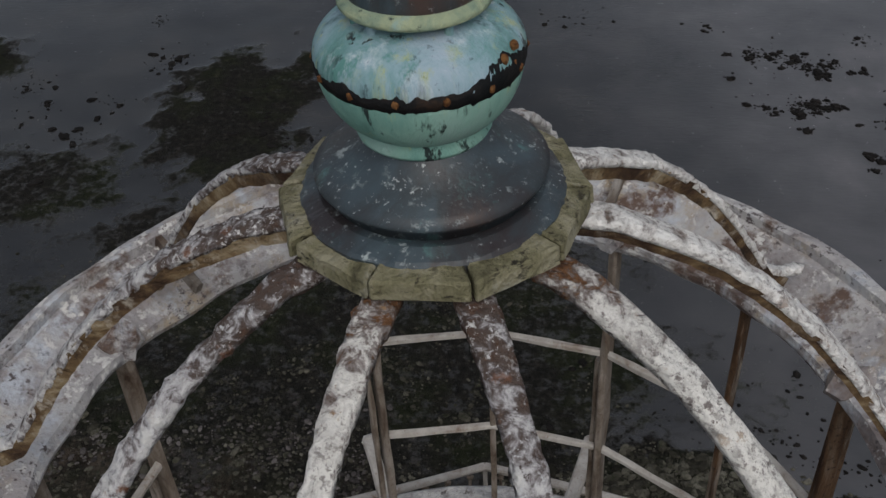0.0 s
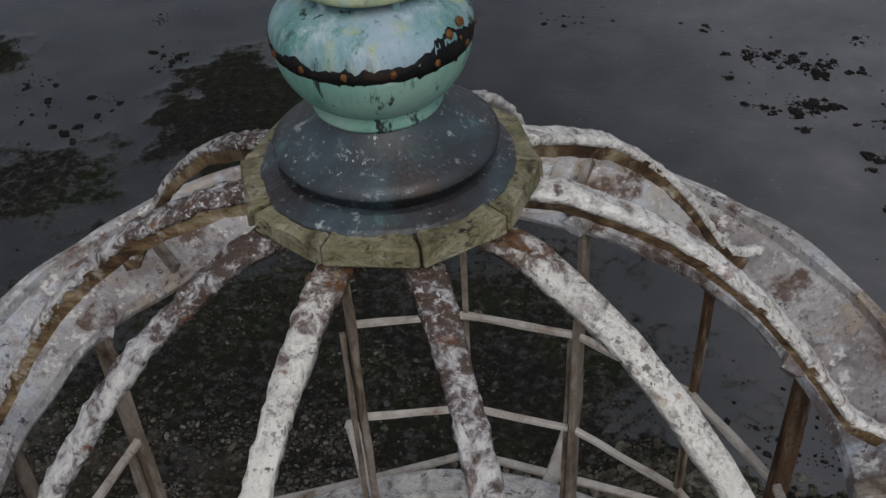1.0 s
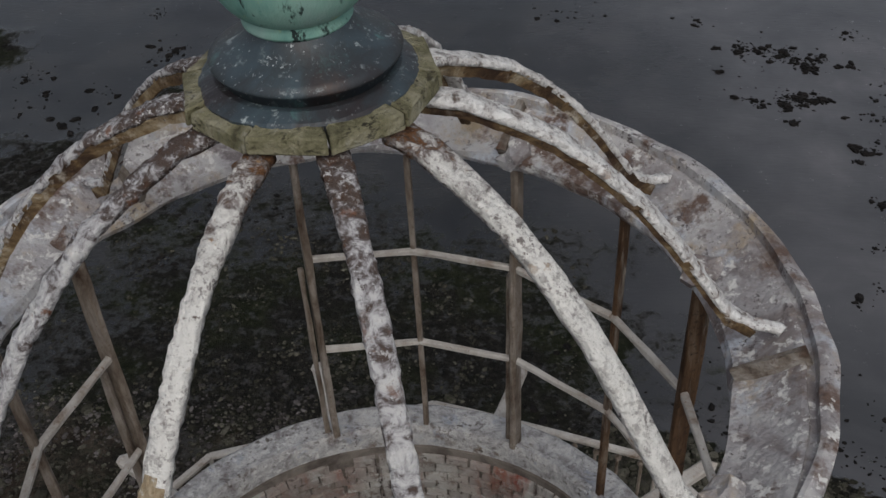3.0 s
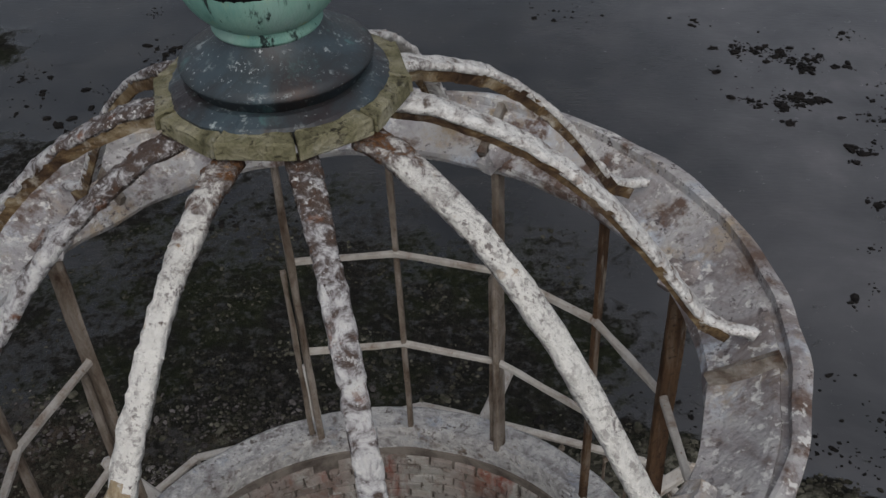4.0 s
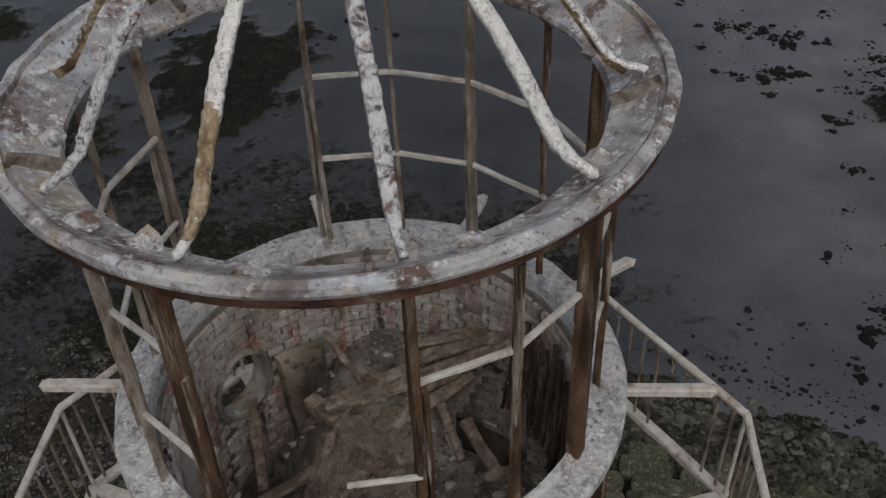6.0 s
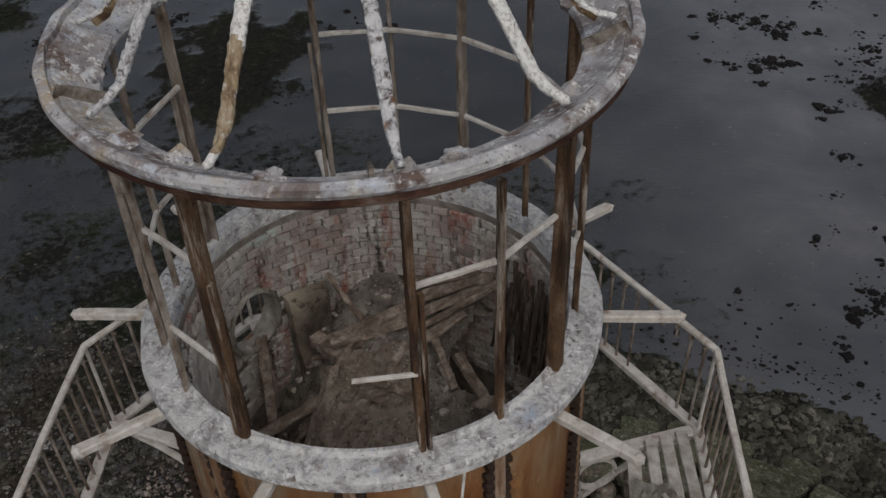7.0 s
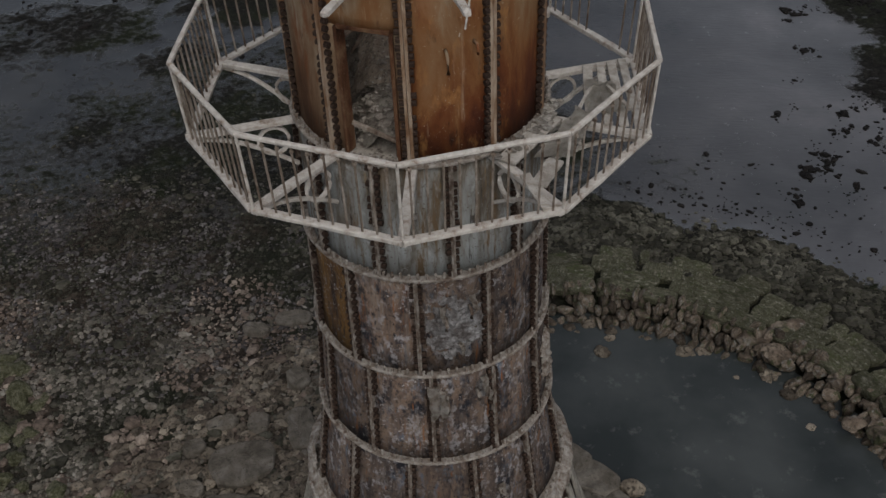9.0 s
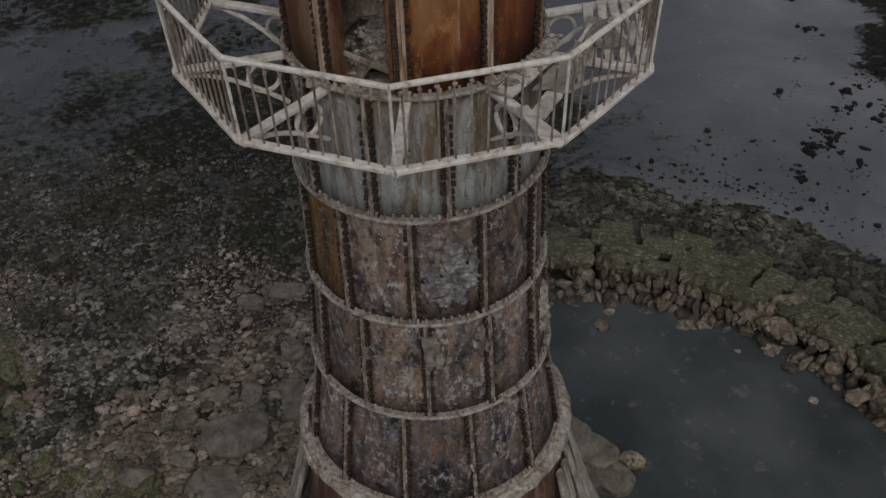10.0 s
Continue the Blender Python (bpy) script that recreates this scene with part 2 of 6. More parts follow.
M_OCHREPLATE = weathered("ochre_streaked_plate", [(0.28, (0.015, 0.012, 0.011)), (0.40, (0.047, 0.031, 0.023)), (0.50, (0.102, 0.056, 0.025)), (0.58, (0.162, 0.089, 0.030)), (0.70, (0.111, 0.085, 0.064))],
                    scale=2.4, stretch=(2.0, 2.0, 0.35), fine=(0.22, 0.205, 0.20), fine_scale=30, fine_cut=(0.62, 0.70), bump=1.0, bump_scale=30, detail=13,
                    layers=[((0.27, 0.155, 0.045), 5, (0.52, 0.62), DRIP, 0.9), ((0.020, 0.018, 0.020), 8, (0.54, 0.62), (1.6, 1.6, 0.5), 1.2), ((0.30, 0.30, 0.31), 24, (0.57, 0.62), ALL, 1.5)])
M_CRUST = weathered("grey_blister_crust", [(0.30, (0.036, 0.028, 0.027)), (0.42, (0.090, 0.080, 0.075)), (0.52, (0.165, 0.158, 0.155)), (0.66, (0.290, 0.284, 0.280))],
                    scale=6, fine=(0.05, 0.04, 0.035), fine_scale=30, fine_cut=(0.55, 0.65), bump=1.0, bump_scale=40, detail=12)
M_FRIEZE = weathered("pale_green_grey_plate", [(0.30, (0.050, 0.041, 0.032)), (0.42, (0.135, 0.117, 0.095)), (0.52, (0.234, 0.234, 0.221)), (0.62, (0.297, 0.310, 0.302)), (0.74, (0.378, 0.387, 0.387))],
                     scale=2.4, stretch=(2, 2, 0.45), fine=(0.09, 0.065, 0.045), fine_scale=20, fine_cut=(0.57, 0.68), bump=0.8, detail=11, zshift=(12.0, 13.6, -0.07),
                     layers=[((0.14, 0.095, 0.055), 4, (0.50, 0.60), DRIP, 1.0), ((0.05, 0.036, 0.028), 7, (0.55, 0.62), DRIP, 1.4), ((0.24, 0.155, 0.06), 5, (0.58, 0.66), DRIP, 1.1), ((0.36, 0.36, 0.35), 9, (0.56, 0.66), (1, 1, 0.6), 1.6)])
M_FLANGE = weathered("crusted_flange_iron", [(0.32, (0.043, 0.026, 0.019)), (0.43, (0.101, 0.076, 0.060)), (0.53, (0.187, 0.162, 0.137)), (0.66, (0.302, 0.281, 0.256))],
                     scale=7, fine=(0.09, 0.055, 0.038), fine_scale=30, fine_cut=(0.60, 0.72), bump=0.7, detail=9, layers=[((0.10, 0.05, 0.03), 9, (0.54, 0.64), ALL, 2.0)])
M_RING = weathered("pale_ring_iron", [(0.32, (0.072, 0.048, 0.036)), (0.44, (0.170, 0.140, 0.115)), (0.56, (0.281, 0.255, 0.225)), (0.7, (0.383, 0.365, 0.340))],
                   scale=7, fine=(0.07, 0.045, 0.032), fine_scale=30, fine_cut=(0.58, 0.70), bump=0.7, detail=9, layers=[((0.10, 0.05, 0.03), 9, (0.55, 0.64), ALL, 2.0)])
M_TANFLANGE = weathered("tan_flange_strip", [(0.32, (0.10, 0.045, 0.022)), (0.46, (0.17, 0.10, 0.058)), (0.64, (0.34, 0.27, 0.205))],
                        scale=4, stretch=(1, 1, 0.25), fine=(0.14, 0.06, 0.03), fine_scale=30, fine_cut=(0.58, 0.74), bump=0.4)
M_RUSTFLANGE = weathered("dark_rust_flange", [(0.32, (0.024, 0.011, 0.007)), (0.48, (0.072, 0.030, 0.015)), (0.66, (0.144, 0.084, 0.048))],
                         scale=6, stretch=(1, 1, 0.4), fine=(0.32, 0.27, 0.21), fine_scale=40, fine_cut=(0.62, 0.74), bump=0.5)
M_BOLT = weathered("rust_bolt", [(0.38, (0.014, 0.009, 0.007)), (0.58, (0.045, 0.028, 0.020)), (0.78, (0.18, 0.12, 0.09))], scale=20, bump=0.3)
M_COPPER = weathered("verdigris_copper", [(0.30, (0.05, 0.11, 0.11)), (0.38, (0.12, 0.24, 0.235)), (0.46, (0.175, 0.305, 0.32)), (0.54, (0.245, 0.36, 0.41)), (0.66, (0.34, 0.42, 0.49))],
                     scale=3.2, stretch=(2.2, 2.2, 0.45), fine=(0.09, 0.13, 0.13), fine_scale=30, fine_cut=(0.66, 0.70), bump=0.35, rough=(0.5, 0.8), detail=10,
                     layers=[((0.36, 0.40, 0.20), 6, (0.52, 0.62), (2.6, 2.6, 0.16), 2.0), ((0.10, 0.24, 0.22), 6, (0.52, 0.62), (2.4, 2.4, 0.2), 2.5), ((0.46, 0.53, 0.57), 9, (0.55, 0.64), (2.2, 2.2, 0.3), 3.0), ((0.016, 0.020, 0.022), 8, (0.56, 0.59), (1.8, 1.8, 0.7), 2.2), ((0.03, 0.06, 0.065), 5, (0.56, 0.63), (2.4, 2.4, 0.35), 3.0)])
M_BOWL = weathered("mint_copper_bowl", [(0.30, (0.085, 0.19, 0.165)), (0.45, (0.155, 0.31, 0.265)), (0.58, (0.215, 0.375, 0.315)), (0.70, (0.26, 0.39, 0.35))],
                   scale=3.0, stretch=(1.6, 1.6, 0.5), fine=(0.10, 0.17, 0.15), fine_scale=26, fine_cut=(0.66, 0.72), bump=0.25, rough=(0.5, 0.8), detail=9,
                   layers=[((0.32, 0.38, 0.18), 8, (0.56, 0.66), (2.6, 2.6, 0.12), 2.5), ((0.022, 0.035, 0.034), 8, (0.575, 0.62), (2.8, 2.8, 0.16), 2.0)])
M_LIP = weathered("yellowed_copper_lip", [(0.32, (0.09, 0.14, 0.115)), (0.46, (0.21, 0.275, 0.20)), (0.58, (0.31, 0.35, 0.225)), (0.72, (0.24, 0.35, 0.325))], scale=9, fine=(0.06, 0.08, 0.07), fine_scale=40, fine_cut=(0.62, 0.70), bump=0.5)
M_RAWWOOD = weathered("tan_bare_core", [(0.32, (0.115, 0.070, 0.040)), (0.46, (0.24, 0.175, 0.105)), (0.58, (0.36, 0.29, 0.195)), (0.70, (0.48, 0.43, 0.34))],
                      scale=7, stretch=(2.5, 2.5, 0.35), fine=(0.50, 0.47, 0.42), fine_scale=22, fine_cut=(0.57, 0.66), bump=0.8, bump_scale=30, detail=12,
                      layers=[((0.42, 0.17, 0.04), 8, (0.62, 0.67), ALL, 2.0), ((0.09, 0.055, 0.036), 12, (0.57, 0.62), (2, 2, 0.4), 2.0)])
M_SEAM = weathered("black_copper_seam", [(0.4, (0.006, 0.007, 0.008)), (0.58, (0.014, 0.013, 0.013)), (0.72, (0.045, 0.026, 0.016))], scale=14, bump=0.3)
M_DARKCOPPER = weathered("dark_blue_copper", [(0.28, (0.019, 0.013, 0.013)), (0.40, (0.026, 0.022, 0.024)), (0.50, (0.030, 0.038, 0.044)), (0.60, (0.042, 0.061, 0.074)), (0.72, (0.056, 0.090, 0.101))],
                         scale=2.6, stretch=(1.5, 1.5, 0.7), fine=(0.36, 0.40, 0.40), fine_scale=42, fine_cut=(0.66, 0.71), bump=0.10, rough=(0.32, 0.60), spec=0.45, detail=12,
                         layers=[((0.052, 0.032, 0.026), 3, (0.52, 0.64), (2, 2, 0.5), 1.4), ((0.085, 0.19, 0.185), 6, (0.58, 0.66), (1.5, 1.5, 0.6), 2.5), ((0.30, 0.34, 0.34), 26, (0.57, 0.63), ALL, 3.4), ((0.40, 0.43, 0.43), 60, (0.60, 0.64), ALL, 2.4)])
M_RIVET = weathered("orange_rivet", [(0.4, (0.063, 0.025, 0.010)), (0.6, (0.175, 0.084, 0.032))], scale=40, bump=0.3)
M_BOARD = weathered("mossy_grey_board", [(0.30, (0.067, 0.062, 0.036)), (0.46, (0.157, 0.146, 0.087)), (0.62, (0.259, 0.241, 0.168))],
                    scale=9, fine=(0.035, 0.03, 0.02), fine_scale=35, fine_cut=(0.58, 0.68), bump=0.8, bump_scale=60,
                    layers=[((0.025, 0.022, 0.016), 16, (0.56, 0.60), (1, 1, 3), 6.0), ((0.30, 0.29, 0.24), 12, (0.55, 0.66), ALL, 4.0)])
M_BRICK = weathered("old_brick", [(0.30, (0.189, 0.077, 0.057)), (0.38, (0.232, 0.123, 0.093)), (0.44, (0.270, 0.219, 0.194)), (0.55, (0.350, 0.327, 0.298)), (0.68, (0.426, 0.412, 0.388))],
                    scale=1.5, stretch=(1, 1, 0.6), fine=(0.10, 0.085, 0.075), fine_scale=18, fine_cut=(0.60, 0.75), bump=0.7, bump_scale=60, place=True, island=0.32, detail=9,
                    layers=[((0.040, 0.027, 0.023), 2.4, (0.555, 0.63), (2.4, 2.4, 0.25), 0), ((0.205, 0.070, 0.050), 2.2, (0.52, 0.64), (2.0, 2.0, 0.35), 0), ((0.215, 0.180, 0.155), 9, (0.54, 0.62), ALL, 0), ((0.085, 0.066, 0.056), 22, (0.575, 0.64), ALL, 0), ((0.33, 0.37, 0.335), 1.6, (0.60, 0.68), ALL, 0), ((0.42, 0.41, 0.385), 12, (0.55, 0.62), ALL, 1.5)])
M_PLASTER = weathered("rough_grey_plaster", [(0.30, (0.26, 0.215, 0.185)), (0.44, (0.40, 0.355, 0.315)), (0.56, (0.53, 0.49, 0.44)), (0.70, (0.64, 0.61, 0.56))],
                      scale=2.5, fine=(0.16, 0.13, 0.11), fine_scale=24, fine_cut=(0.60, 0.70), bump=1.0, bump_scale=22, detail=11,
                      layers=[((0.07, 0.055, 0.045), 6, (0.57, 0.64), (1.6, 1.6, 0.5), 1.5), ((0.36, 0.35, 0.33), 18, (0.57, 0.63), ALL, 2.5)])
M_TANSLAB = weathered("tan_dusty_slab", [(0.30, (0.169, 0.130, 0.099)), (0.46, (0.297, 0.238, 0.189)), (0.60, (0.416, 0.345, 0.277)), (0.72, (0.515, 0.455, 0.376))],
                      scale=2.0, fine=(0.34, 0.32, 0.28), fine_scale=60, fine_cut=(0.66, 0.71), bump=0.9, bump_scale=30, detail=9,
                      layers=[((0.20, 0.165, 0.13), 9, (0.50, 0.60), ALL, 0), ((0.11, 0.085, 0.066), 26, (0.56, 0.62), ALL, 0), ((0.50, 0.475, 0.43), 38, (0.58, 0.62), ALL, 0)])
M_MORTAR = weathered("dark_mortar", [(0.35, (0.080, 0.066, 0.057)), (0.6, (0.215, 0.187, 0.162))], scale=5, bump=0.5)
M_TIMBER = weathered("rotten_timber", [(0.30, (0.044, 0.030, 0.022)), (0.48, (0.150, 0.112, 0.088)), (0.66, (0.31, 0.26, 0.215))],
                     scale=7, stretch=(1, 1, 1), fine=(0.05, 0.04, 0.03), fine_scale=40, fine_cut=(0.55, 0.7), bump=0.6)
M_LATH = weathered("blackened_lath", [(0.30, (0.018, 0.013, 0.010)), (0.48, (0.055, 0.040, 0.031)), (0.66, (0.15, 0.12, 0.098))],
                   scale=9, stretch=(2, 2, 0.4), fine=(0.03, 0.022, 0.017), fine_scale=40, fine_cut=(0.55, 0.7), bump=0.6)
M_PLANK = weathered("bleached_plank", [(0.30, (0.20, 0.17, 0.14)), (0.48, (0.36, 0.33, 0.29)), (0.66, (0.50, 0.47, 0.43))],
                    scale=6, fine=(0.16, 0.12, 0.09), fine_scale=45, fine_cut=(0.58, 0.7), bump=0.5)
M_DEBRIS = weathered("dusty_debris", [(0.30, (0.097, 0.083, 0.071)), (0.48, (0.240, 0.209, 0.178)), (0.66, (0.431, 0.394, 0.337))],
                     scale=3, fine=(0.38, 0.36, 0.33), fine_scale=30, fine_cut=(0.66, 0.74), bump=1.0, bump_scale=30, detail=10,
                     layers=[((0.105, 0.085, 0.070), 9, (0.53, 0.62), ALL, 0), ((0.070, 0.054, 0.043), 26, (0.57, 0.63), ALL, 0), ((0.52, 0.50, 0.46), 40, (0.60, 0.64), ALL, 0)])
M_STONE = weathered("shore_stone", [(0.30, (0.042, 0.033, 0.026)), (0.48, (0.117, 0.090, 0.073)), (0.66, (0.242, 0.202, 0.165))],
                    scale=1.1, fine=(0.03, 0.026, 0.022), fine_scale=14, fine_cut=(0.52, 0.7), spec=0.05, bump=0.6, bump_scale=20, island=1.0)
M_GREENSTONE = weathered("algae_stone", [(0.30, (0.014, 0.013, 0.011)), (0.48, (0.040, 0.037, 0.029)), (0.66, (0.100, 0.094, 0.076))],
                         scale=1.0, fine=(0.022, 0.024, 0.014), fine_scale=10, fine_cut=(0.5, 0.66), spec=0.05, bump=0.6, bump_scale=18, island=1.2)
M_BANK = weathered("bank_stone", [(0.30, (0.031, 0.024, 0.018)), (0.46, (0.081, 0.062, 0.047)), (0.60, (0.146, 0.119, 0.093)), (0.72, (0.202, 0.176, 0.146))],
                   scale=1.6, fine=(0.035, 0.029, 0.022), fine_scale=9, fine_cut=(0.50, 0.64), spec=0.05, bump=0.8, bump_scale=16, island=1.0, layers=[((0.040, 0.043, 0.022), 1.2, (0.52, 0.60), ALL, 0), ((0.13, 0.125, 0.115), 2.0, (0.54, 0.62), ALL, 0)])
M_PEBBLE = weathered("mixed_pebble", [(0.30, (0.037, 0.031, 0.025)), (0.46, (0.089, 0.079, 0.064)), (0.60, (0.152, 0.136, 0.116)), (0.74, (0.238, 0.229, 0.200))],
                     scale=0.8, fine=(0.030, 0.028, 0.019), fine_scale=9, fine_cut=(0.52, 0.66), spec=0.05, bump=0.6, bump_scale=16, island=1.0)
M_SHINGLE = weathered("grey_shingle", [(0.30, (0.026, 0.023, 0.022)), (0.46, (0.062, 0.055, 0.053)), (0.60, (0.110, 0.100, 0.096)), (0.74, (0.210, 0.198, 0.190))],
                      scale=0.8, fine=(0.024, 0.022, 0.019), fine_scale=9, fine_cut=(0.52, 0.66), spec=0.05, bump=0.6, bump_scale=16, island=1.2)
M_PALESLAB = weathered("pale_foot_slab", [(0.30, (0.048, 0.041, 0.032)), (0.46, (0.100, 0.087, 0.071)), (0.60, (0.148, 0.131, 0.110)), (0.72, (0.190, 0.176, 0.152))],
                       scale=2.4, fine=(0.045, 0.042, 0.03), fine_scale=18, fine_cut=(0.57, 0.68), spec=0.05, bump=0.9, bump_scale=24, island=0.3, detail=11)
M_MOSSBLOCK = weathered("moss_stained_block", [(0.30, (0.025, 0.026, 0.015)), (0.46, (0.065, 0.065, 0.036)), (0.60, (0.126, 0.119, 0.084)), (0.72, (0.196, 0.182, 0.147))],
                        scale=2.6, fine=(0.025, 0.028, 0.012), fine_scale=16, fine_cut=(0.54, 0.66), spec=0.05, bump=0.9, bump_scale=24, island=0.4, detail=11)
M_SLAB = weathered("mossy_slab", [(0.30, (0.027, 0.025, 0.015)), (0.46, (0.058, 0.057, 0.036)), (0.60, (0.098, 0.091, 0.067)), (0.72, (0.150, 0.143, 0.116))],
                   scale=2.0, fine=(0.028, 0.028, 0.016), fine_scale=7, fine_cut=(0.50, 0.62), spec=0.05, bump=0.9, bump_scale=14, island=0.5, layers=[((0.040, 0.048, 0.020), 1.3, (0.50, 0.60), ALL, 5), ((0.17, 0.16, 0.13), 3.0, (0.56, 0.64), ALL, 0)])
M_COBBLE = weathered("foot_cobble", [(0.30, (0.038, 0.030, 0.024)), (0.46, (0.099, 0.081, 0.063)), (0.60, (0.181, 0.155, 0.121)), (0.72, (0.286, 0.255, 0.209))],
                     scale=0.9, fine=(0.026, 0.022, 0.017), fine_scale=9, fine_cut=(0.50, 0.64), spec=0.05, bump=0.8, bump_scale=16, island=1.0)
M_RUBBLE = weathered("guano_rubble", [(0.30, (0.090, 0.076, 0.063)), (0.46, (0.189, 0.171, 0.148)), (0.62, (0.306, 0.288, 0.261))],
                     scale=5, fine=(0.08, 0.065, 0.05), fine_scale=24, fine_cut=(0.52, 0.66), bump=0.9, bump_scale=24, island=0.6)
M_SHEET = weathered("guano_dusted_sheet", [(0.30, (0.15, 0.13, 0.105)), (0.46, (0.27, 0.245, 0.21)), (0.60, (0.37, 0.345, 0.305)), (0.72, (0.46, 0.44, 0.40))],
                    scale=4, fine=(0.14, 0.12, 0.10), fine_scale=24, fine_cut=(0.58, 0.70), bump=0.6, bump_scale=24, detail=10)
M_CLUMP = weathered("wet_mussel_clump", [(0.35, (0.004, 0.004, 0.004)), (0.6, (0.014, 0.012, 0.011))], scale=8, rough=(0.7, 0.95), spec=0.1, bump=0.8, bump_scale=30, island=0.6)
M_SKIRT = weathered("red_brown_skirt_iron", [(0.32, (0.027, 0.013, 0.011)), (0.5, (0.066, 0.033, 0.025)), (0.66, (0.120, 0.090, 0.072))],
                    scale=3, stretch=(2, 2, 0.3), fine=(0.25, 0.22, 0.2), fine_scale=20, fine_cut=(0.64, 0.75), bump=0.5)
M_APRON = weathered("pale_fluted_apron", [(0.32, (0.10, 0.09, 0.075)), (0.5, (0.22, 0.20, 0.17)), (0.66, (0.32, 0.30, 0.26))],
                    scale=3, stretch=(2, 2, 0.4), fine=(0.08, 0.07, 0.055), fine_scale=16, fine_cut=(0.55, 0.7), bump=0.5)
M_ROPE = weathered("pale_cord", [(0.4, (0.35, 0.33, 0.29)), (0.6, (0.6, 0.58, 0.54))], scale=20)

# ---------------------------------------------------------------- building helpers
TAU = math.tau
UP = Vector((0, 0, 1))


def polar(r, deg, z):
    a = radians(deg)
    return Vector((r * math.cos(a), r * math.sin(a), z))


def part(name, bm, material, parent=None, label="", smooth=False):
    bmesh.ops.recalc_face_normals(bm, faces=bm.faces)
    me = bpy.data.meshes.new(name)
    bm.to_mesh(me)
    bm.free()
    me.materials.append(material)
    if smooth:
        me.polygons.foreach_set("use_smooth", [True] * len(me.polygons))
    ob = new(name, me)
    if parent:
        ob.parent = parent
    if label:
        ob["label"] = label
    return ob


def share(name, me, m, parent):
    ob = new(name, me)
    ob.parent = parent
    ob.matrix_basis = m
    return ob


def thing(name, label, category, group="", kind=""):
    return tagged(new(name), label, category, group, kind)


def frame_of(d, up):
    d = d.normalized()
    s = d.cross(up)
    if s.length < 1e-4:
        s = d.cross(Vector((1, 0, 0)))
    s.normalize()
    return d, s, s.cross(d).normalized()


def sweep(bm, path, section, up=Vector((0, 0, 1)), ups=None, closed=False, scale=None, jitter=0.0):
    """Carry a closed outline of (sideways, upwards) along a path."""
    rows = []
    n = len(path)
    for i, p in enumerate(path):
        a = path[(i - 1) % n] if (closed or i) else p
        b = path[(i + 1) % n] if (closed or i < n - 1) else p
        d, s, u = frame_of(b - a, ups[i] if ups else up)
        k = scale[i] if scale else 1.0
        rows.append([bm.verts.new(p + s * (x * k + random.uniform(-jitter, jitter)) + u * (y * k + random.uniform(-jitter, jitter))) for x, y in section])
    m = len(section)
    for i in range(n if closed else n - 1):
        r, q = rows[i], rows[(i + 1) % n]
        for j in range(m):
            bm.faces.new((r[j], r[(j + 1) % m], q[(j + 1) % m], q[j]))
    if not closed:
        bm.faces.new(rows[0])
        bm.faces.new(list(reversed(rows[-1])))


def rect(w, h, c=0.0):
    w, h = w / 2, h / 2
    if not c:
        return [(-w, -h), (w, -h), (w, h), (-w, h)]
    return [(-w + c, -h), (w - c, -h), (w, -h + c), (w, h - c), (w - c, h), (-w + c, h), (-w, h - c), (-w, -h + c)]


def circle(r, n=8):
    return [(r * math.cos(TAU * i / n), r * math.sin(TAU * i / n)) for i in range(n)]


def beam(bm, p, q, w, h, up=Vector((0, 0, 1)), c=0.006, cuts=1, jitter=0.0):
    p, q = Vector(p), Vector(q)
    sweep(bm, [p.lerp(q, i / cuts) for i in range(cuts + 1)], rect(w, h, c), up, jitter=jitter)


def lathe(bm, profile, a0=0.0, a1=360.0, seg=64, wobble=0.0, seed=0.0):
    """Turn a closed outline of (radius, z) about the z axis, over a full turn or an arc."""
    full = abs(a1 - a0) >= 359.9
    cols = []
    for i in range(seg if full else seg + 1):
        a = radians(a0 + (a1 - a0) * i / seg)
        row = []
        for j, (r, z) in enumerate(profile):
            k = wobble * noise.noise(Vector((math.cos(a) * r * 4 + seed, math.sin(a) * r * 4, z * 4 + j * 0.3))) if wobble else 0.0
            row.append(bm.verts.new(((r + k) * math.cos(a), (r + k) * math.sin(a), z + k * 0.7)))
        cols.append(row)
    m = len(profile)
    for i in range(seg):
        r, q = cols[i], cols[(i + 1) % len(cols)]
        for j in range(m):
            bm.faces.new((r[j], r[(j + 1) % m], q[(j + 1) % m], q[j]))
    if not full:
        bm.faces.new(cols[0])
        bm.faces.new(list(reversed(cols[-1])))


def spin(bm, profile, seg=48):
    """Turn an open outline that begins and ends on the axis."""
    rows = []
    for r, z in profile:
        if r < 1e-5:
            rows.append([bm.verts.new((0, 0, z))])
        else:
            rows.append([bm.verts.new((r * math.cos(TAU * i / seg), r * math.sin(TAU * i / seg), z)) for i in range(seg)])
    for a, b in zip(rows, rows[1:]):
        for i in range(seg):
            k = (i + 1) % seg
            if len(a) == 1:
                bm.faces.new((a[0], b[i], b[k]))
            elif len(b) == 1:
                bm.faces.new((a[i], b[0], a[k]))
            else:
                bm.faces.new((a[i], b[i], b[k], a[k]))


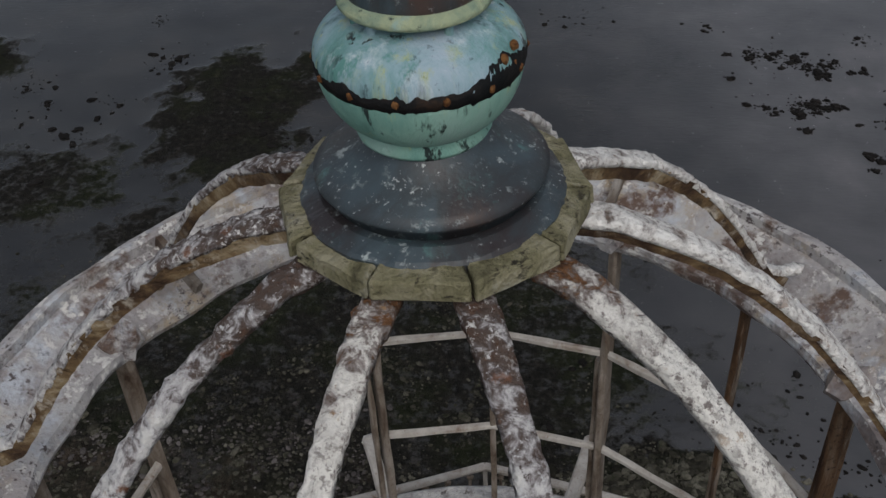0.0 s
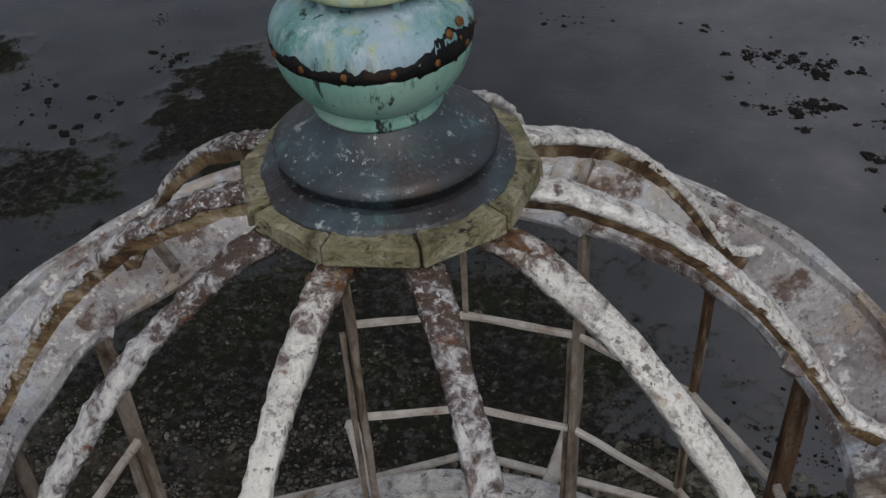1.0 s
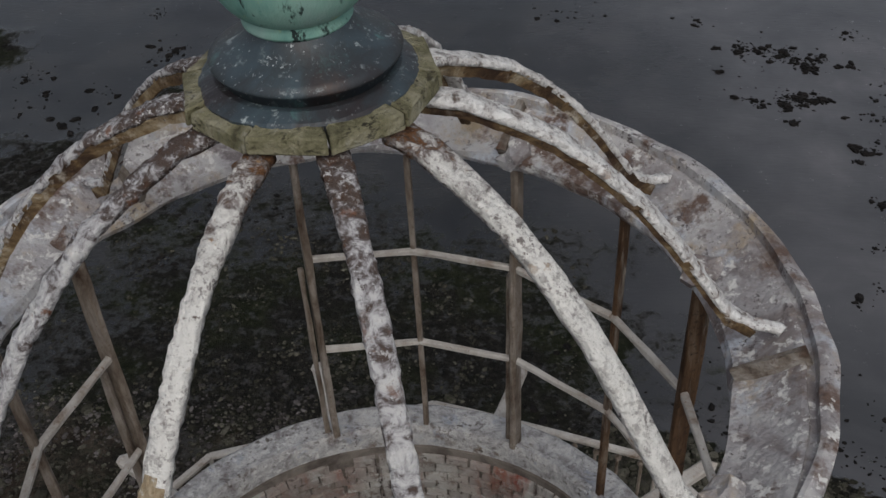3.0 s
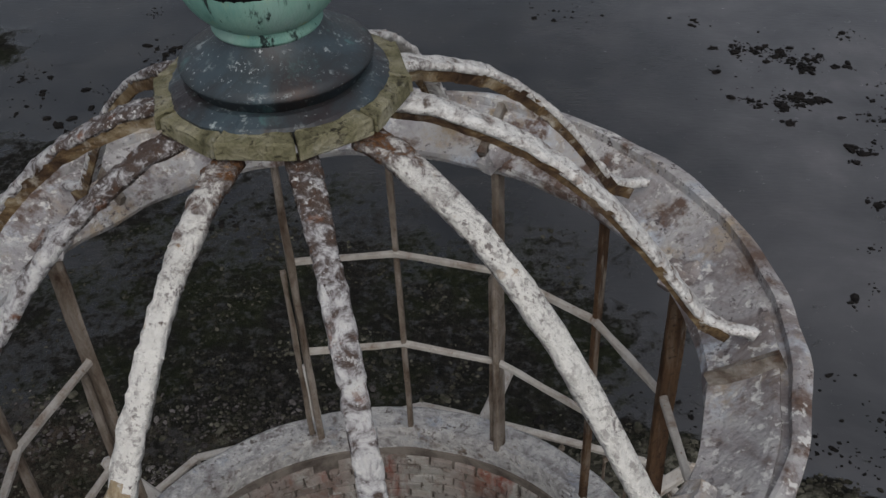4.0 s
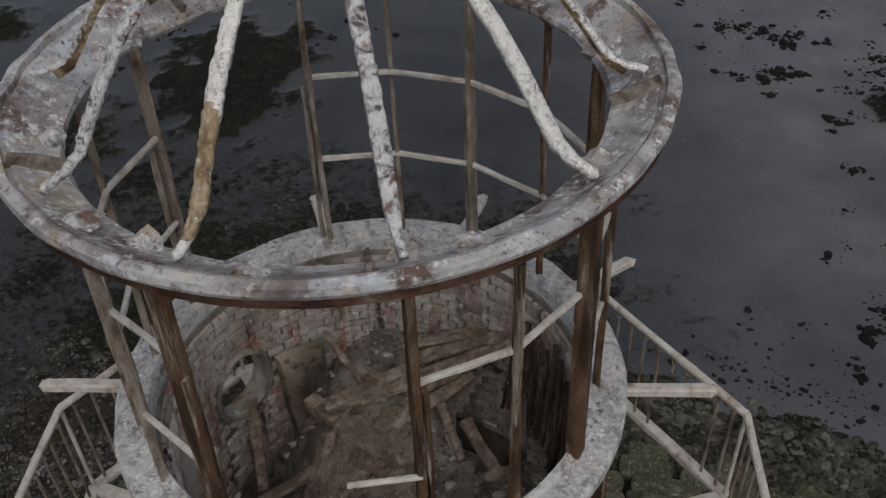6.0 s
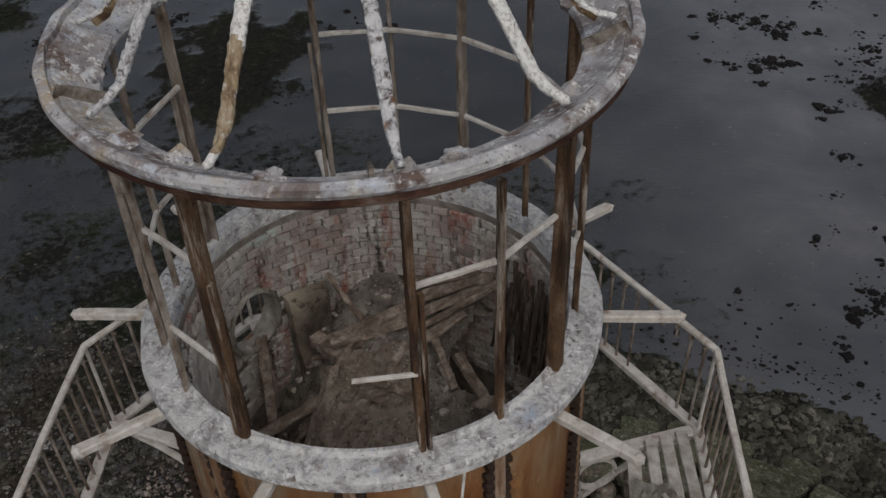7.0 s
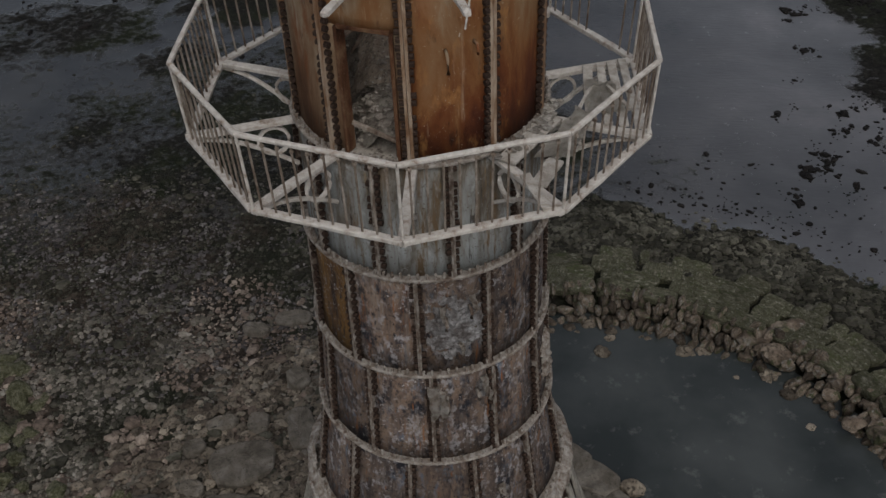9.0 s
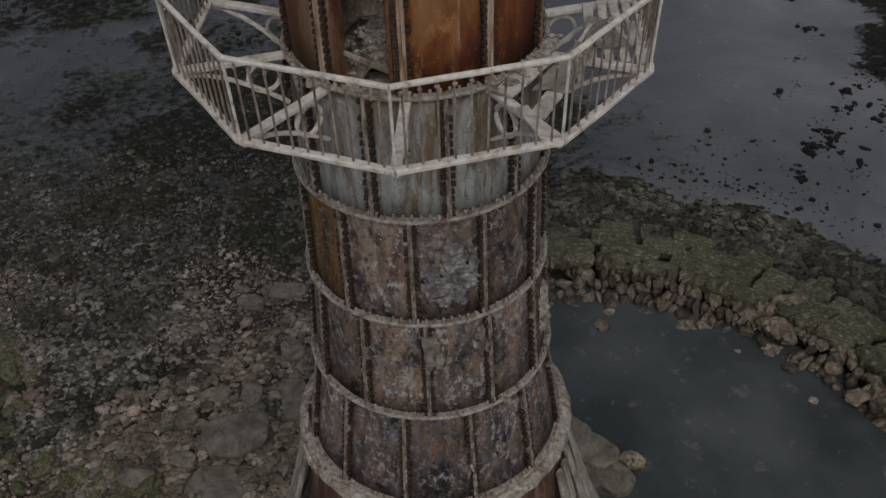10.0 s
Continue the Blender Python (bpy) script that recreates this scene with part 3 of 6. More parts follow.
def lump(bm, c, size, seed, sub=2, rough=0.35, flat=1.0, facets=0):
    r = bmesh.ops.create_icosphere(bm, subdivisions=sub, radius=1.0)
    cuts = [(Vector((noise.noise(Vector((seed, j, 1.5))), noise.noise(Vector((seed, j, 7.5))), noise.noise(Vector((seed, j, 3.5))))).normalized(), 0.62 + 0.12 * (j % 3)) for j in range(facets)]
    for v in r["verts"]:
        for n, lim in cuts:
            over = v.co.dot(n) - lim
            if over > 0:
                v.co -= n * over
        d = v.co.copy()
        k = 1 + rough * noise.noise(d * 1.7 + Vector((seed, seed * 0.7, 0))) + rough * 0.5 * noise.noise(d * 4.1 + Vector((0, seed, seed)))
        v.co = Vector(c) + Vector((d.x * size[0], d.y * size[1], d.z * size[2] * flat)) * k


def rock_arrays(seed, sub=1, rough=0.4):
    bm = bmesh.new()
    lump(bm, (0, 0, 0), (1.15, 1.15, 1.15), seed + 0.37, sub, rough * 0.6, facets=9)
    bm.verts.index_update()
    v = np.array([x.co[:] for x in bm.verts])
    f = np.array([[x.index for x in p.verts] for p in bm.faces])
    bm.free()
    return v, f


def scatter(name, places, material, label, category, seed=0, sub=1, rough=0.4):
    """Many loose stones, too many to count, in one object: places of (x, y, z, length, width, height, turn)."""
    kinds = [rock_arrays(seed + 3.1 * i, sub, rough) for i in range(6)]
    vs, fs, off = [], [], 0
    for i, (x, y, z, sx, sy, sz, a) in enumerate(places):
        v, f = kinds[i % 6]
        c, s = math.cos(a), math.sin(a)
        px, py = v[:, 0] * sx, v[:, 1] * sy
        vs.append(np.stack([x + c * px - s * py, y + s * px + c * py, z + v[:, 2] * sz], 1))
        fs.append(f + off)
        off += len(v)
    vs, fs = np.concatenate(vs), np.concatenate(fs)
    me = bpy.data.meshes.new(name)
    me.from_pydata(vs.tolist(), [], fs.tolist())
    me.materials.append(material)
    return tagged(new(name, me), label, category, kind="stuff")


def flagstone(name, seed, material, sides=7, relief=0.10, box=0.0):
    """A flat split stone about two units across: an uneven outline, a worn rim and a rough level top."""
    bm = bmesh.new()
    rim = []
    for i in range(sides * 3):
        a = TAU * i / (sides * 3)
        k = 1 + 0.13 * noise.noise(Vector((math.cos(a) * 1.3 + seed, math.sin(a) * 1.3, seed)))
        c, d = math.cos(a), math.sin(a)
        if box:
            k *= 1 / max(abs(c), abs(d)) ** box
        rim.append((c * k, d * k))
    rings = []
    for f, z in ((0.97, -1.0), (1.0, 0.55), (0.96, 0.86), (0.88, 1.0), (0.62, 1.02), (0.32, 1.0)):
        rings.append([bm.verts.new((x * f, y * f, z + (relief * 3 * noise.fractal(Vector((x * f * 1.6 + seed, y * f * 1.6, 3)), 0.8, 2.0, 4) if z > 0.6 else 0))) for x, y in rim])
    for p, q in zip(rings, rings[1:]):
        for i in range(len(p)):
            bm.faces.new((p[i], p[(i + 1) % len(p)], q[(i + 1) % len(p)], q[i]))
    bm.faces.new(rings[-1])
    bm.faces.new(list(reversed(rings[0])))
    bmesh.ops.recalc_face_normals(bm, faces=bm.faces)
    me = bpy.data.meshes.new(name)
    bm.to_mesh(me)
    bm.free()
    me.materials.append(material)
    return me


def bolts(bm, place, axis, n0, r=0.022, h=0.03):
    d, s, u = frame_of(axis, n0)
    a = [bm.verts.new(place + s * r * math.cos(TAU * i / 6) + u * r * math.sin(TAU * i / 6)) for i in range(6)]
    b = [bm.verts.new(v.co + d * h) for v in a]
    for i in range(6):
        bm.faces.new((a[i], a[(i + 1) % 6], b[(i + 1) % 6], b[i]))
    bm.faces.new(b)


# ---------------------------------------------------------------- ground
def fbm(x, y, s, o=0.0):
    return noise.fractal(Vector((x / s, y / s, o)), 0.9, 2.0, 4)


POOL = Vector((3.0, 3.0))


def blob(x, y, cx, cy, rx, ry, edge=0.35, o=0.0, rough=0.5):
    d = math.hypot((x - cx) / rx, (y - cy) / ry) + rough * fbm(x, y, min(rx, ry) * 0.6, o)
    return max(0.0, min(1.0, (1 - d) / edge + 0.5))


def ring_r(x, y):
    """Distance from the pool's centre, and how far round to the right its stone bank runs."""
    return math.hypot(x - POOL.x, (y - POOL.y) * 1.0), math.degrees(math.atan2(y - POOL.y, x - POOL.x))


def bank_in(a):
    return 7.15 + max(0.0, 60 - a) * 0.02


def shingle(x, y):
    """1 on the stony ground round the tower, 0 on the wet flat."""
    d = math.hypot((x + 9) / 14.0, (y - 3) / 14.5) + 0.25 * fbm(x, y, 5, 3)
    s = max(0.0, min(1.0, (1.12 - d) / 0.35))
    r, a = ring_r(x, y)
    if x > 0:
        s = max(0.0, min(1.0, (12.6 + 1.2 * fbm(x, y, 3, 8) - r) / 1.2))
    return s


def gap_shade(x, y):
    """Darkens ground under and behind the stone bank: painted shade for the rock gaps."""
    r, a = ring_r(x, y)
    return 0.9 if x > 0 and a > -20 and bank_in(a) - 0.1 < r < 12.4 + 1.2 * fbm(x, y, 3, 8) else 0.0


def weed(x, y):
    # weed patches, plus the painted shade between rocks by the bank
    return max(blob(x, y, -10.4, 32.4, 2.9, 5.2, 0.4, 1, 0.7), 0.8 * blob(x, y, -17, 27.5, 4.0, 2.6, 0.7, 2, 0.9), 0.8 * blob(x, y, -12.2, 25.0, 1.6, 1.4, 0.6, 2.5),
               blob(x, y, 21.0, 24.0, 6.0, 9.0, 0.3, 3, 0.7), 0.7 * blob(x, y, -2.0, 21.0, 3.5, 3.0, 0.9, 5, 0.9),
               0.6 * blob(x, y, -9, 21.0, 6.5, 3.5, 0.9, 6, 0.9), blob(x, y, -23.0, 37.0, 2.5, 2.0, 0.6, 7), gap_shade(x, y), 0.48 * blob(x, y, -14.0, 16.5, 6.5, 4.5, 0.9, 13, 0.8), 0.85 * blob(x, y, -4.5, 18.0, 9.5, 6.8, 0.7, 11, 0.6))


def height(x, y):
    r, a = ring_r(x, y)
    s = shingle(x, y)
    z = 0.03 * fbm(x, y, 6, 1) + s * (0.18 + 0.16 * fbm(x, y, 1.6, 2) + 0.05 * fbm(x, y, 0.5, 4)) + 0.05 * weed(x, y) * (1 + fbm(x, y, 0.7, 3))
    if x > 1.0:
        ri = bank_in(a)
        if r < ri + 0.1 and -70 < a:
            z = -0.45 + 0.1 * fbm(x, y, 1.2, 5)
        elif r < ri + 1.1:
            z = -0.38 + 0.68 * (r - ri - 0.1)
        elif r < ri + 2.9:
            z = max(z, 0.30 - 0.30 * (r - ri - 1.1) / 1.8)
    return z


axis_x = np.concatenate([-np.geomspace(1500, 34, 14), np.arange(-30, 26.01, 0.28), np.geomspace(30, 1500, 14)])
axis_y = np.concatenate([-np.geomspace(1500, 16, 14), np.arange(-12, 50.01, 0.28), np.geomspace(55, 1500, 14)])
nx, ny = len(axis_x), len(axis_y)
verts, shin, dark, sky_sheen = [], [], [], []
for y in axis_y:
    for x in axis_x:
        verts.append((x, y, height(x, y) if abs(x) < 60 and abs(y) < 80 else 0.0))
        shin.append(shingle(x, y))
        dark.append(weed(x, y))
        # grows toward +x, where the flat is painted paler as sky sheen
        sky_sheen.append(max(0.0, min(1.0, (x - 1.0 + 2.5 * fbm(x, y, 9, 6)) / 10.0)))
grid_z = np.array([v[2] for v in verts]).reshape(ny, nx)


def lay(x, y):
    """Height of the ground sheet itself, where things come to rest on it."""
    i = max(0, min(nx - 2, int(np.searchsorted(axis_x, x)) - 1))
    j = max(0, min(ny - 2, int(np.searchsorted(axis_y, y)) - 1))
    u, v = (x - axis_x[i]) / (axis_x[i + 1] - axis_x[i]), (y - axis_y[j]) / (axis_y[j + 1] - axis_y[j])
    return float((grid_z[j, i] * (1 - u) + grid_z[j, i + 1] * u) * (1 - v) + (grid_z[j + 1, i] * (1 - u) + grid_z[j + 1, i + 1] * u) * v)


quads = [(j * nx + i, j * nx + i + 1, (j + 1) * nx + i + 1, (j + 1) * nx + i) for j in range(ny - 1) for i in range(nx - 1)]
gm = bpy.data.meshes.new("ground")
gm.from_pydata(verts, [], quads)
# "sheet" carries the painted sky sheen over the shallow water
for nm, vals in (("shingle", shin), ("weed", dark), ("sheet", sky_sheen)):
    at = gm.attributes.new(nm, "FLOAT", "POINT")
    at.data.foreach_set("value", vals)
gm.polygons.foreach_set("use_smooth", [True] * len(gm.polygons))
ground = tagged(new("ground", gm), "dark wet tidal mud with shingle and weed patches", "ground", kind="structure")


def ground_material():
    m = bpy.data.materials.new("tidal_flat")
    m.use_nodes = True
    nd, ln = m.node_tree.nodes, m.node_tree.links
    b = nd["Principled BSDF"]
    tc = nd.new("ShaderNodeTexCoord")

    def tex(scale, detail=6, rough=0.6, dist=0.0, stretch=None):
        n = nd.new("ShaderNodeTexNoise")
        n.inputs["Scale"].default_value, n.inputs["Detail"].default_value = scale, detail
        n.inputs["Roughness"].default_value, n.inputs["Distortion"].default_value = rough, dist
        if stretch:
            mp = nd.new("ShaderNodeMapping")
            mp.inputs["Scale"].default_value = stretch
            ln.new(tc.outputs["Object"], mp.inputs[0])
            ln.new(mp.outputs[0], n.inputs["Vector"])
        else:
            ln.new(tc.outputs["Object"], n.inputs["Vector"])
        return n.outputs["Fac"]

    def ramp(fac, stops):
        r = nd.new("ShaderNodeValToRGB")
        els = r.color_ramp.elements
        while len(els) < len(stops):
            els.new(0.5)
        for e, (p, c) in zip(els, stops):
            e.position, e.color = p, (*c, 1)
        ln.new(fac, r.inputs[0])
        return r.outputs[0]

    def mix(f, a, c):
        x = nd.new("ShaderNodeMix")
        x.data_type = "RGBA"
        ln.new(f, x.inputs[0])
        ln.new(a, x.inputs[6])
        ln.new(c, x.inputs[7])
        return x.outputs[2]

    def attr(n):
        a = nd.new("ShaderNodeAttribute")
        a.attribute_name = n
        return a.outputs["Fac"]

    def cut(v, lo, hi):
        c = nd.new("ShaderNodeMapRange")
        c.inputs["From Min"].default_value, c.inputs["From Max"].default_value = lo, hi
        ln.new(v, c.inputs["Value"])
        return c.outputs[0]

    mud = ramp(tex(0.35, 8, 0.62, 0.4), [(0.30, (0.012, 0.012, 0.013)), (0.5, (0.021, 0.021, 0.021)), (0.70, (0.034, 0.032, 0.030))])
    # shallow water to the right, its brighter sky reflection put into the base colour
    shallow_sheen = ramp(tex(0.22, 6, 0.55, 0.3), [(0.32, (0.056, 0.057, 0.060)), (0.55, (0.086, 0.085, 0.089)), (0.72, (0.125, 0.120, 0.124))])
    mud = mix(attr("sheet"), mud, shallow_sheen)
    stone = ramp(tex(2.2, 8, 0.7), [(0.32, (0.007, 0.006, 0.005)), (0.5, (0.036, 0.028, 0.022)), (0.70, (0.105, 0.086, 0.068))])
    green = ramp(tex(1.6, 8, 0.7), [(0.30, (0.010, 0.010, 0.008)), (0.55, (0.026, 0.027, 0.018)), (0.75, (0.055, 0.054, 0.040))])
    stone = mix(cut(tex(0.28, 5), 0.48, 0.6), stone, green)
    wd = ramp(tex(5, 8, 0.75), [(0.32, (0.006, 0.006, 0.006)), (0.52, (0.016, 0.015, 0.013)), (0.72, (0.045, 0.041, 0.035))])
    moss = ramp(tex(3, 8, 0.75), [(0.32, (0.006, 0.007, 0.005)), (0.52, (0.017, 0.019, 0.011)), (0.72, (0.045, 0.046, 0.030))])
    wd = mix(cut(tex(0.3, 5), 0.46, 0.58), wd, moss)

    def ragged(v, scale, amount, lo, hi):
        t = nd.new("ShaderNodeMath")
        t.operation = "MULTIPLY_ADD"
        ln.new(tex(scale, 9, 0.72), t.inputs[0])
        t.inputs[1].default_value = amount
        ln.new(v, t.inputs[2])
        return cut(t.outputs[0], lo + amount * 0.5, hi + amount * 0.5)

    f_sh, f_wd = ragged(attr("shingle"), 2.4, 1.6, 0.25, 0.75), ragged(attr("weed"), 2.6, 2.6, 0.30, 0.80)
    col = mix(f_sh, mud, stone)
    col = mix(f_wd, col, wd)
    ln.new(col, b.inputs["Base Color"])
    dry = nd.new("ShaderNodeMath")
    dry.operation = "MAXIMUM"
    ln.new(f_sh, dry.inputs[0])
    ln.new(f_wd, dry.inputs[1])
    rg = nd.new("ShaderNodeMapRange")
    rg.inputs["To Min"].default_value, rg.inputs["To Max"].default_value = 0.16, 0.8
    ln.new(dry.outputs[0], rg.inputs["Value"])
    ln.new(rg.outputs[0], b.inputs["Roughness"])
    sp = nd.new("ShaderNodeMapRange")
    sp.inputs["To Min"].default_value, sp.inputs["To Max"].default_value = 0.55, 0.04
    ln.new(dry.outputs[0], sp.inputs["Value"])
    ln.new(sp.outputs[0], b.inputs["Specular IOR Level"])
    b1 = nd.new("ShaderNodeBump")
    b1.inputs["Strength"].default_value, b1.inputs["Distance"].default_value = 0.25, 0.05
    ln.new(tex(3.2, 3, 0.5, 0.3, (0.7, 2.2, 1)), b1.inputs["Height"])
    b2 = nd.new("ShaderNodeBump")
    b2.inputs["Distance"].default_value = 0.12
    ln.new(dry.outputs[0], b2.inputs["Strength"])
    ln.new(tex(7, 8, 0.7), b2.inputs["Height"])
    ln.new(b1.outputs[0], b2.inputs["Normal"])
    ln.new(b2.outputs[0], b.inputs["Normal"])
    return m


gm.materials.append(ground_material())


def water_material():
    m = bpy.data.materials.new("still_pool_water")
    m.use_nodes = True
    nd, ln = m.node_tree.nodes, m.node_tree.links
    b = nd["Principled BSDF"]
    tc = nd.new("ShaderNodeTexCoord")
    n = nd.new("ShaderNodeTexNoise")
    n.inputs["Scale"].default_value, n.inputs["Detail"].default_value = 0.3, 12
    ln.new(tc.outputs["Object"], n.inputs["Vector"])
    r = nd.new("ShaderNodeValToRGB")
    r.color_ramp.elements[0].position, r.color_ramp.elements[0].color = 0.36, (0.024, 0.028, 0.028, 1)
    r.color_ramp.elements[1].position, r.color_ramp.elements[1].color = 0.66, (0.056, 0.061, 0.060, 1)
    ln.new(n.outputs["Fac"], r.inputs[0])
    speck = nd.new("ShaderNodeTexNoise")
    speck.inputs["Scale"].default_value, speck.inputs["Detail"].default_value, speck.inputs["Roughness"].default_value = 1.6, 9, 0.7
    ln.new(tc.outputs["Object"], speck.inputs["Vector"])
    lift = nd.new("ShaderNodeMapRange")
    lift.inputs["From Min"].default_value, lift.inputs["From Max"].default_value = 0.58, 0.78
    ln.new(speck.outputs["Fac"], lift.inputs["Value"])
    pale = nd.new("ShaderNodeMix")
    pale.data_type = "RGBA"
    ln.new(lift.outputs[0], pale.inputs[0])
    ln.new(r.outputs[0], pale.inputs[6])
    pale.inputs[7].default_value = (0.115, 0.118, 0.112, 1)
    ln.new(pale.outputs[2], b.inputs["Base Color"])
    b.inputs["Roughness"].default_value = 0.06
    b.inputs["IOR"].default_value = 1.33
    n2 = nd.new("ShaderNodeTexNoise")
    n2.inputs["Scale"].default_value, n2.inputs["Detail"].default_value = 5.0, 3
    ln.new(tc.outputs["Object"], n2.inputs["Vector"])
    bp = nd.new("ShaderNodeBump")
    bp.inputs["Strength"].default_value, bp.inputs["Distance"].default_value = 0.06, 0.02
    ln.new(n2.outputs["Fac"], bp.inputs["Height"])
    ln.new(bp.outputs[0], b.inputs["Normal"])
    return m


bm = bmesh.new()
rim = []
for i in range(49):
    a = -75 + 200 * i / 48
    r = bank_in(a) + 0.35
    rim.append(bm.verts.new((max(1.0, POOL.x + r * math.cos(radians(a))), POOL.y + r * math.sin(radians(a)), -0.06)))
bm.faces.new(rim)
pool = part("water", bm, water_material())
tagged(pool, "still dark seawater pool beside the tower", "water", kind="structure")

# ---------------------------------------------------------------- tower shaft
tower = thing("lighthouse_tower", "rusting cast-iron lighthouse shaft of bolted plates", "lighthouse")
LEVELS = [(13.67, 1.66), (11.91, 1.69), (10.12, 1.71), (8.33, 1.82), (6.55, 2.08)]
COURSES = [(11, -107.0), (11, -91.5), (12, -87.0), (12, -99.0)]


def curved_plate(a0, a1, z0, r0, z1, r1, t=0.035, seg=6, rows=4, dent=0.0, seed=0.0):
    bm = bmesh.new()
    grid = []
    for side in (0, -t):
        g = []
        for j in range(rows + 1):
            k = j / rows
            row = []
            for i in range(seg + 1):
                a = radians(a0 + (a1 - a0) * i / seg)
                r = r0 + (r1 - r0) * k + side
                if dent:
                    r += dent * noise.noise(Vector((a * 5 + seed, k * 4, seed)))
                row.append(bm.verts.new((r * math.cos(a), r * math.sin(a), z0 + (z1 - z0) * k)))
            g.append(row)
        grid.append(g)
    o, n = grid
    for j in range(rows):
        for i in range(seg):
            bm.faces.new((o[j][i], o[j][i + 1], o[j + 1][i + 1], o[j + 1][i]))
            bm.faces.new((n[j][i], n[j + 1][i], n[j + 1][i + 1], n[j][i + 1]))
    for i in range(seg):
        bm.faces.new((o[0][i], n[0][i], n[0][i + 1], o[0][i + 1]))
        bm.faces.new((o[rows][i], o[rows][i + 1], n[rows][i + 1], n[rows][i]))
    for j in range(rows):
        bm.faces.new((o[j][0], o[j + 1][0], n[j + 1][0], n[j][0]))
        bm.faces.new((o[j][seg], n[j][seg], n[j + 1][seg], o[j + 1][seg]))
    return bm


bm = bmesh.new()
bolts(bm, Vector((0, 0, 0)), Vector((1, 0, 0)), Vector((0, 0, 1)), 1.0, 1.0)
bolt_mesh = bpy.data.meshes.new("bolt")
bm.to_mesh(bolt_mesh)
bm.free()
bolt_mesh.materials.append(M_BOLT)
bolt_count = {"lighthouse_tower": 0, "lantern_drum": 0}


def vertical_flange(deg, z0, r0, z1, r1, out=0.085, gap=0.03, step=0.115, mat=None, parent=None):
    """Two upright flange edges bolted back to back, with a row of bolts on either side."""
    bm, rows = bmesh.new(), bmesh.new()
    a = radians(deg)
    rad, tan = Vector((math.cos(a), math.sin(a), 0)), Vector((-math.sin(a), math.cos(a), 0))
    for s in (-1, 1):
        off = tan * s * gap / 2
        p = rad * (r0 + out / 2 - 0.01) + off + Vector((0, 0, z0))
        q = rad * (r1 + out / 2 - 0.01) + off + Vector((0, 0, z1))
        beam(bm, p, q, gap * 0.92, out + 0.02, up=rad, c=0.004, cuts=6, jitter=0.002)
    f = part("vertical_flange", bm, mat or M_FLANGE, parent)
    front = -166 < (deg + 180) % 360 - 180 < -14
    n = int(abs(z1 - z0) / step)
    for i in range(n):
        k = (i + 0.5) / n
        p = rad * (r0 + (r1 - r0) * k + out * 0.45) + Vector((0, 0, z0 + (z1 - z0) * k))
        for s in (-1, 1):
            if random.random() < 0.06:
                continue
            place, size, tall = p + tan * s * gap * 0.95, 0.041, random.uniform(0.045, 0.065)
            if front and bolt_count[parent.name] < 300:
                bolt_count[parent.name] += 1
                x, z = tan * s, rad
                y = z.cross(x)
                m = Matrix(((x.x, y.x, z.x, place.x), (x.y, y.y, z.y, place.y), (x.z, y.z, z.z, place.z), (0, 0, 0, 1)))
                share("bolt", bolt_mesh, m @ Matrix.Diagonal((tall, size, size, 1)), f)
            else:
                bolts(rows, place, tan * s, rad, size, tall)
    if rows.verts:
        part("bolt_rest", rows, M_BOLT, f, "further rusted bolts")["kind"] = "stuff"
    return f


def ring_flange(z, r, out=0.105, n=96, mat=None, parent=None, wob=0.008, h=0.05):
    bm = bmesh.new()
    lathe(bm, [(r - 0.02, z - h / 2), (r + out - 0.01, z - h / 2), (r + out, z - h / 4), (r + out, z + h / 4), (r + out - 0.012, z + h / 2), (r - 0.02, z + h / 2)], seg=120, wobble=wob, seed=z)
    for i in range(n):
        p = polar(r + out * 0.6, 360 * i / n, z + h / 2 - 0.01)
        bolts(bm, p, Vector((0, 0, 1)), Vector((1, 0, 0)), 0.021, random.uniform(0.075, 0.10))
        bolts(bm, p - Vector((0, 0, h - 0.02)), Vector((0, 0, -1)), Vector((1, 0, 0)), 0.016, 0.045)
    return part("ring_flange", bm, mat or M_FLANGE, parent)


for k, (n, ph) in enumerate(COURSES):
    (zt, rt), (zb, rb) = LEVELS[k], LEVELS[k + 1]
    for i in range(n):
        a = ph + 360 / n * i
        bm = curved_plate(a, a + 360 / n, zb, rb, zt, rt, dent=0.012, seed=k * 20 + i)
        part("plate", bm, M_FRIEZE if k == 0 else M_OCHREPLATE if (k, i) == (1, 9) else M_SHAFT, tower, smooth=True)
        vertical_flange(a, zb, rb, zt, rt, parent=tower)
    ring_flange(zb + 0.0, rb, parent=tower, mat=M_RING)
bm = bmesh.new()
lathe(bm, [(2.02, 6.36), (2.29, 6.34), (2.34, 6.40), (2.32, 6.48), (2.22, 6.54), (2.05, 6.53)], seg=160, wobble=0.045, seed=4)
part("collar", bm, M_RING, tower, "broken crusted collar ring")
bm = bmesh.new()
lathe(bm, [(2.0, 6.3), (2.16, 6.3), (2.28, 5.2), (2.55, 3.6), (3.0, 1.6), (3.4, -0.4), (3.1, -0.4)], seg=64, wobble=0.02)
part("skirt", bm, M_SKIRT, tower, "red-brown lower skirt of the shaft", smooth=True)
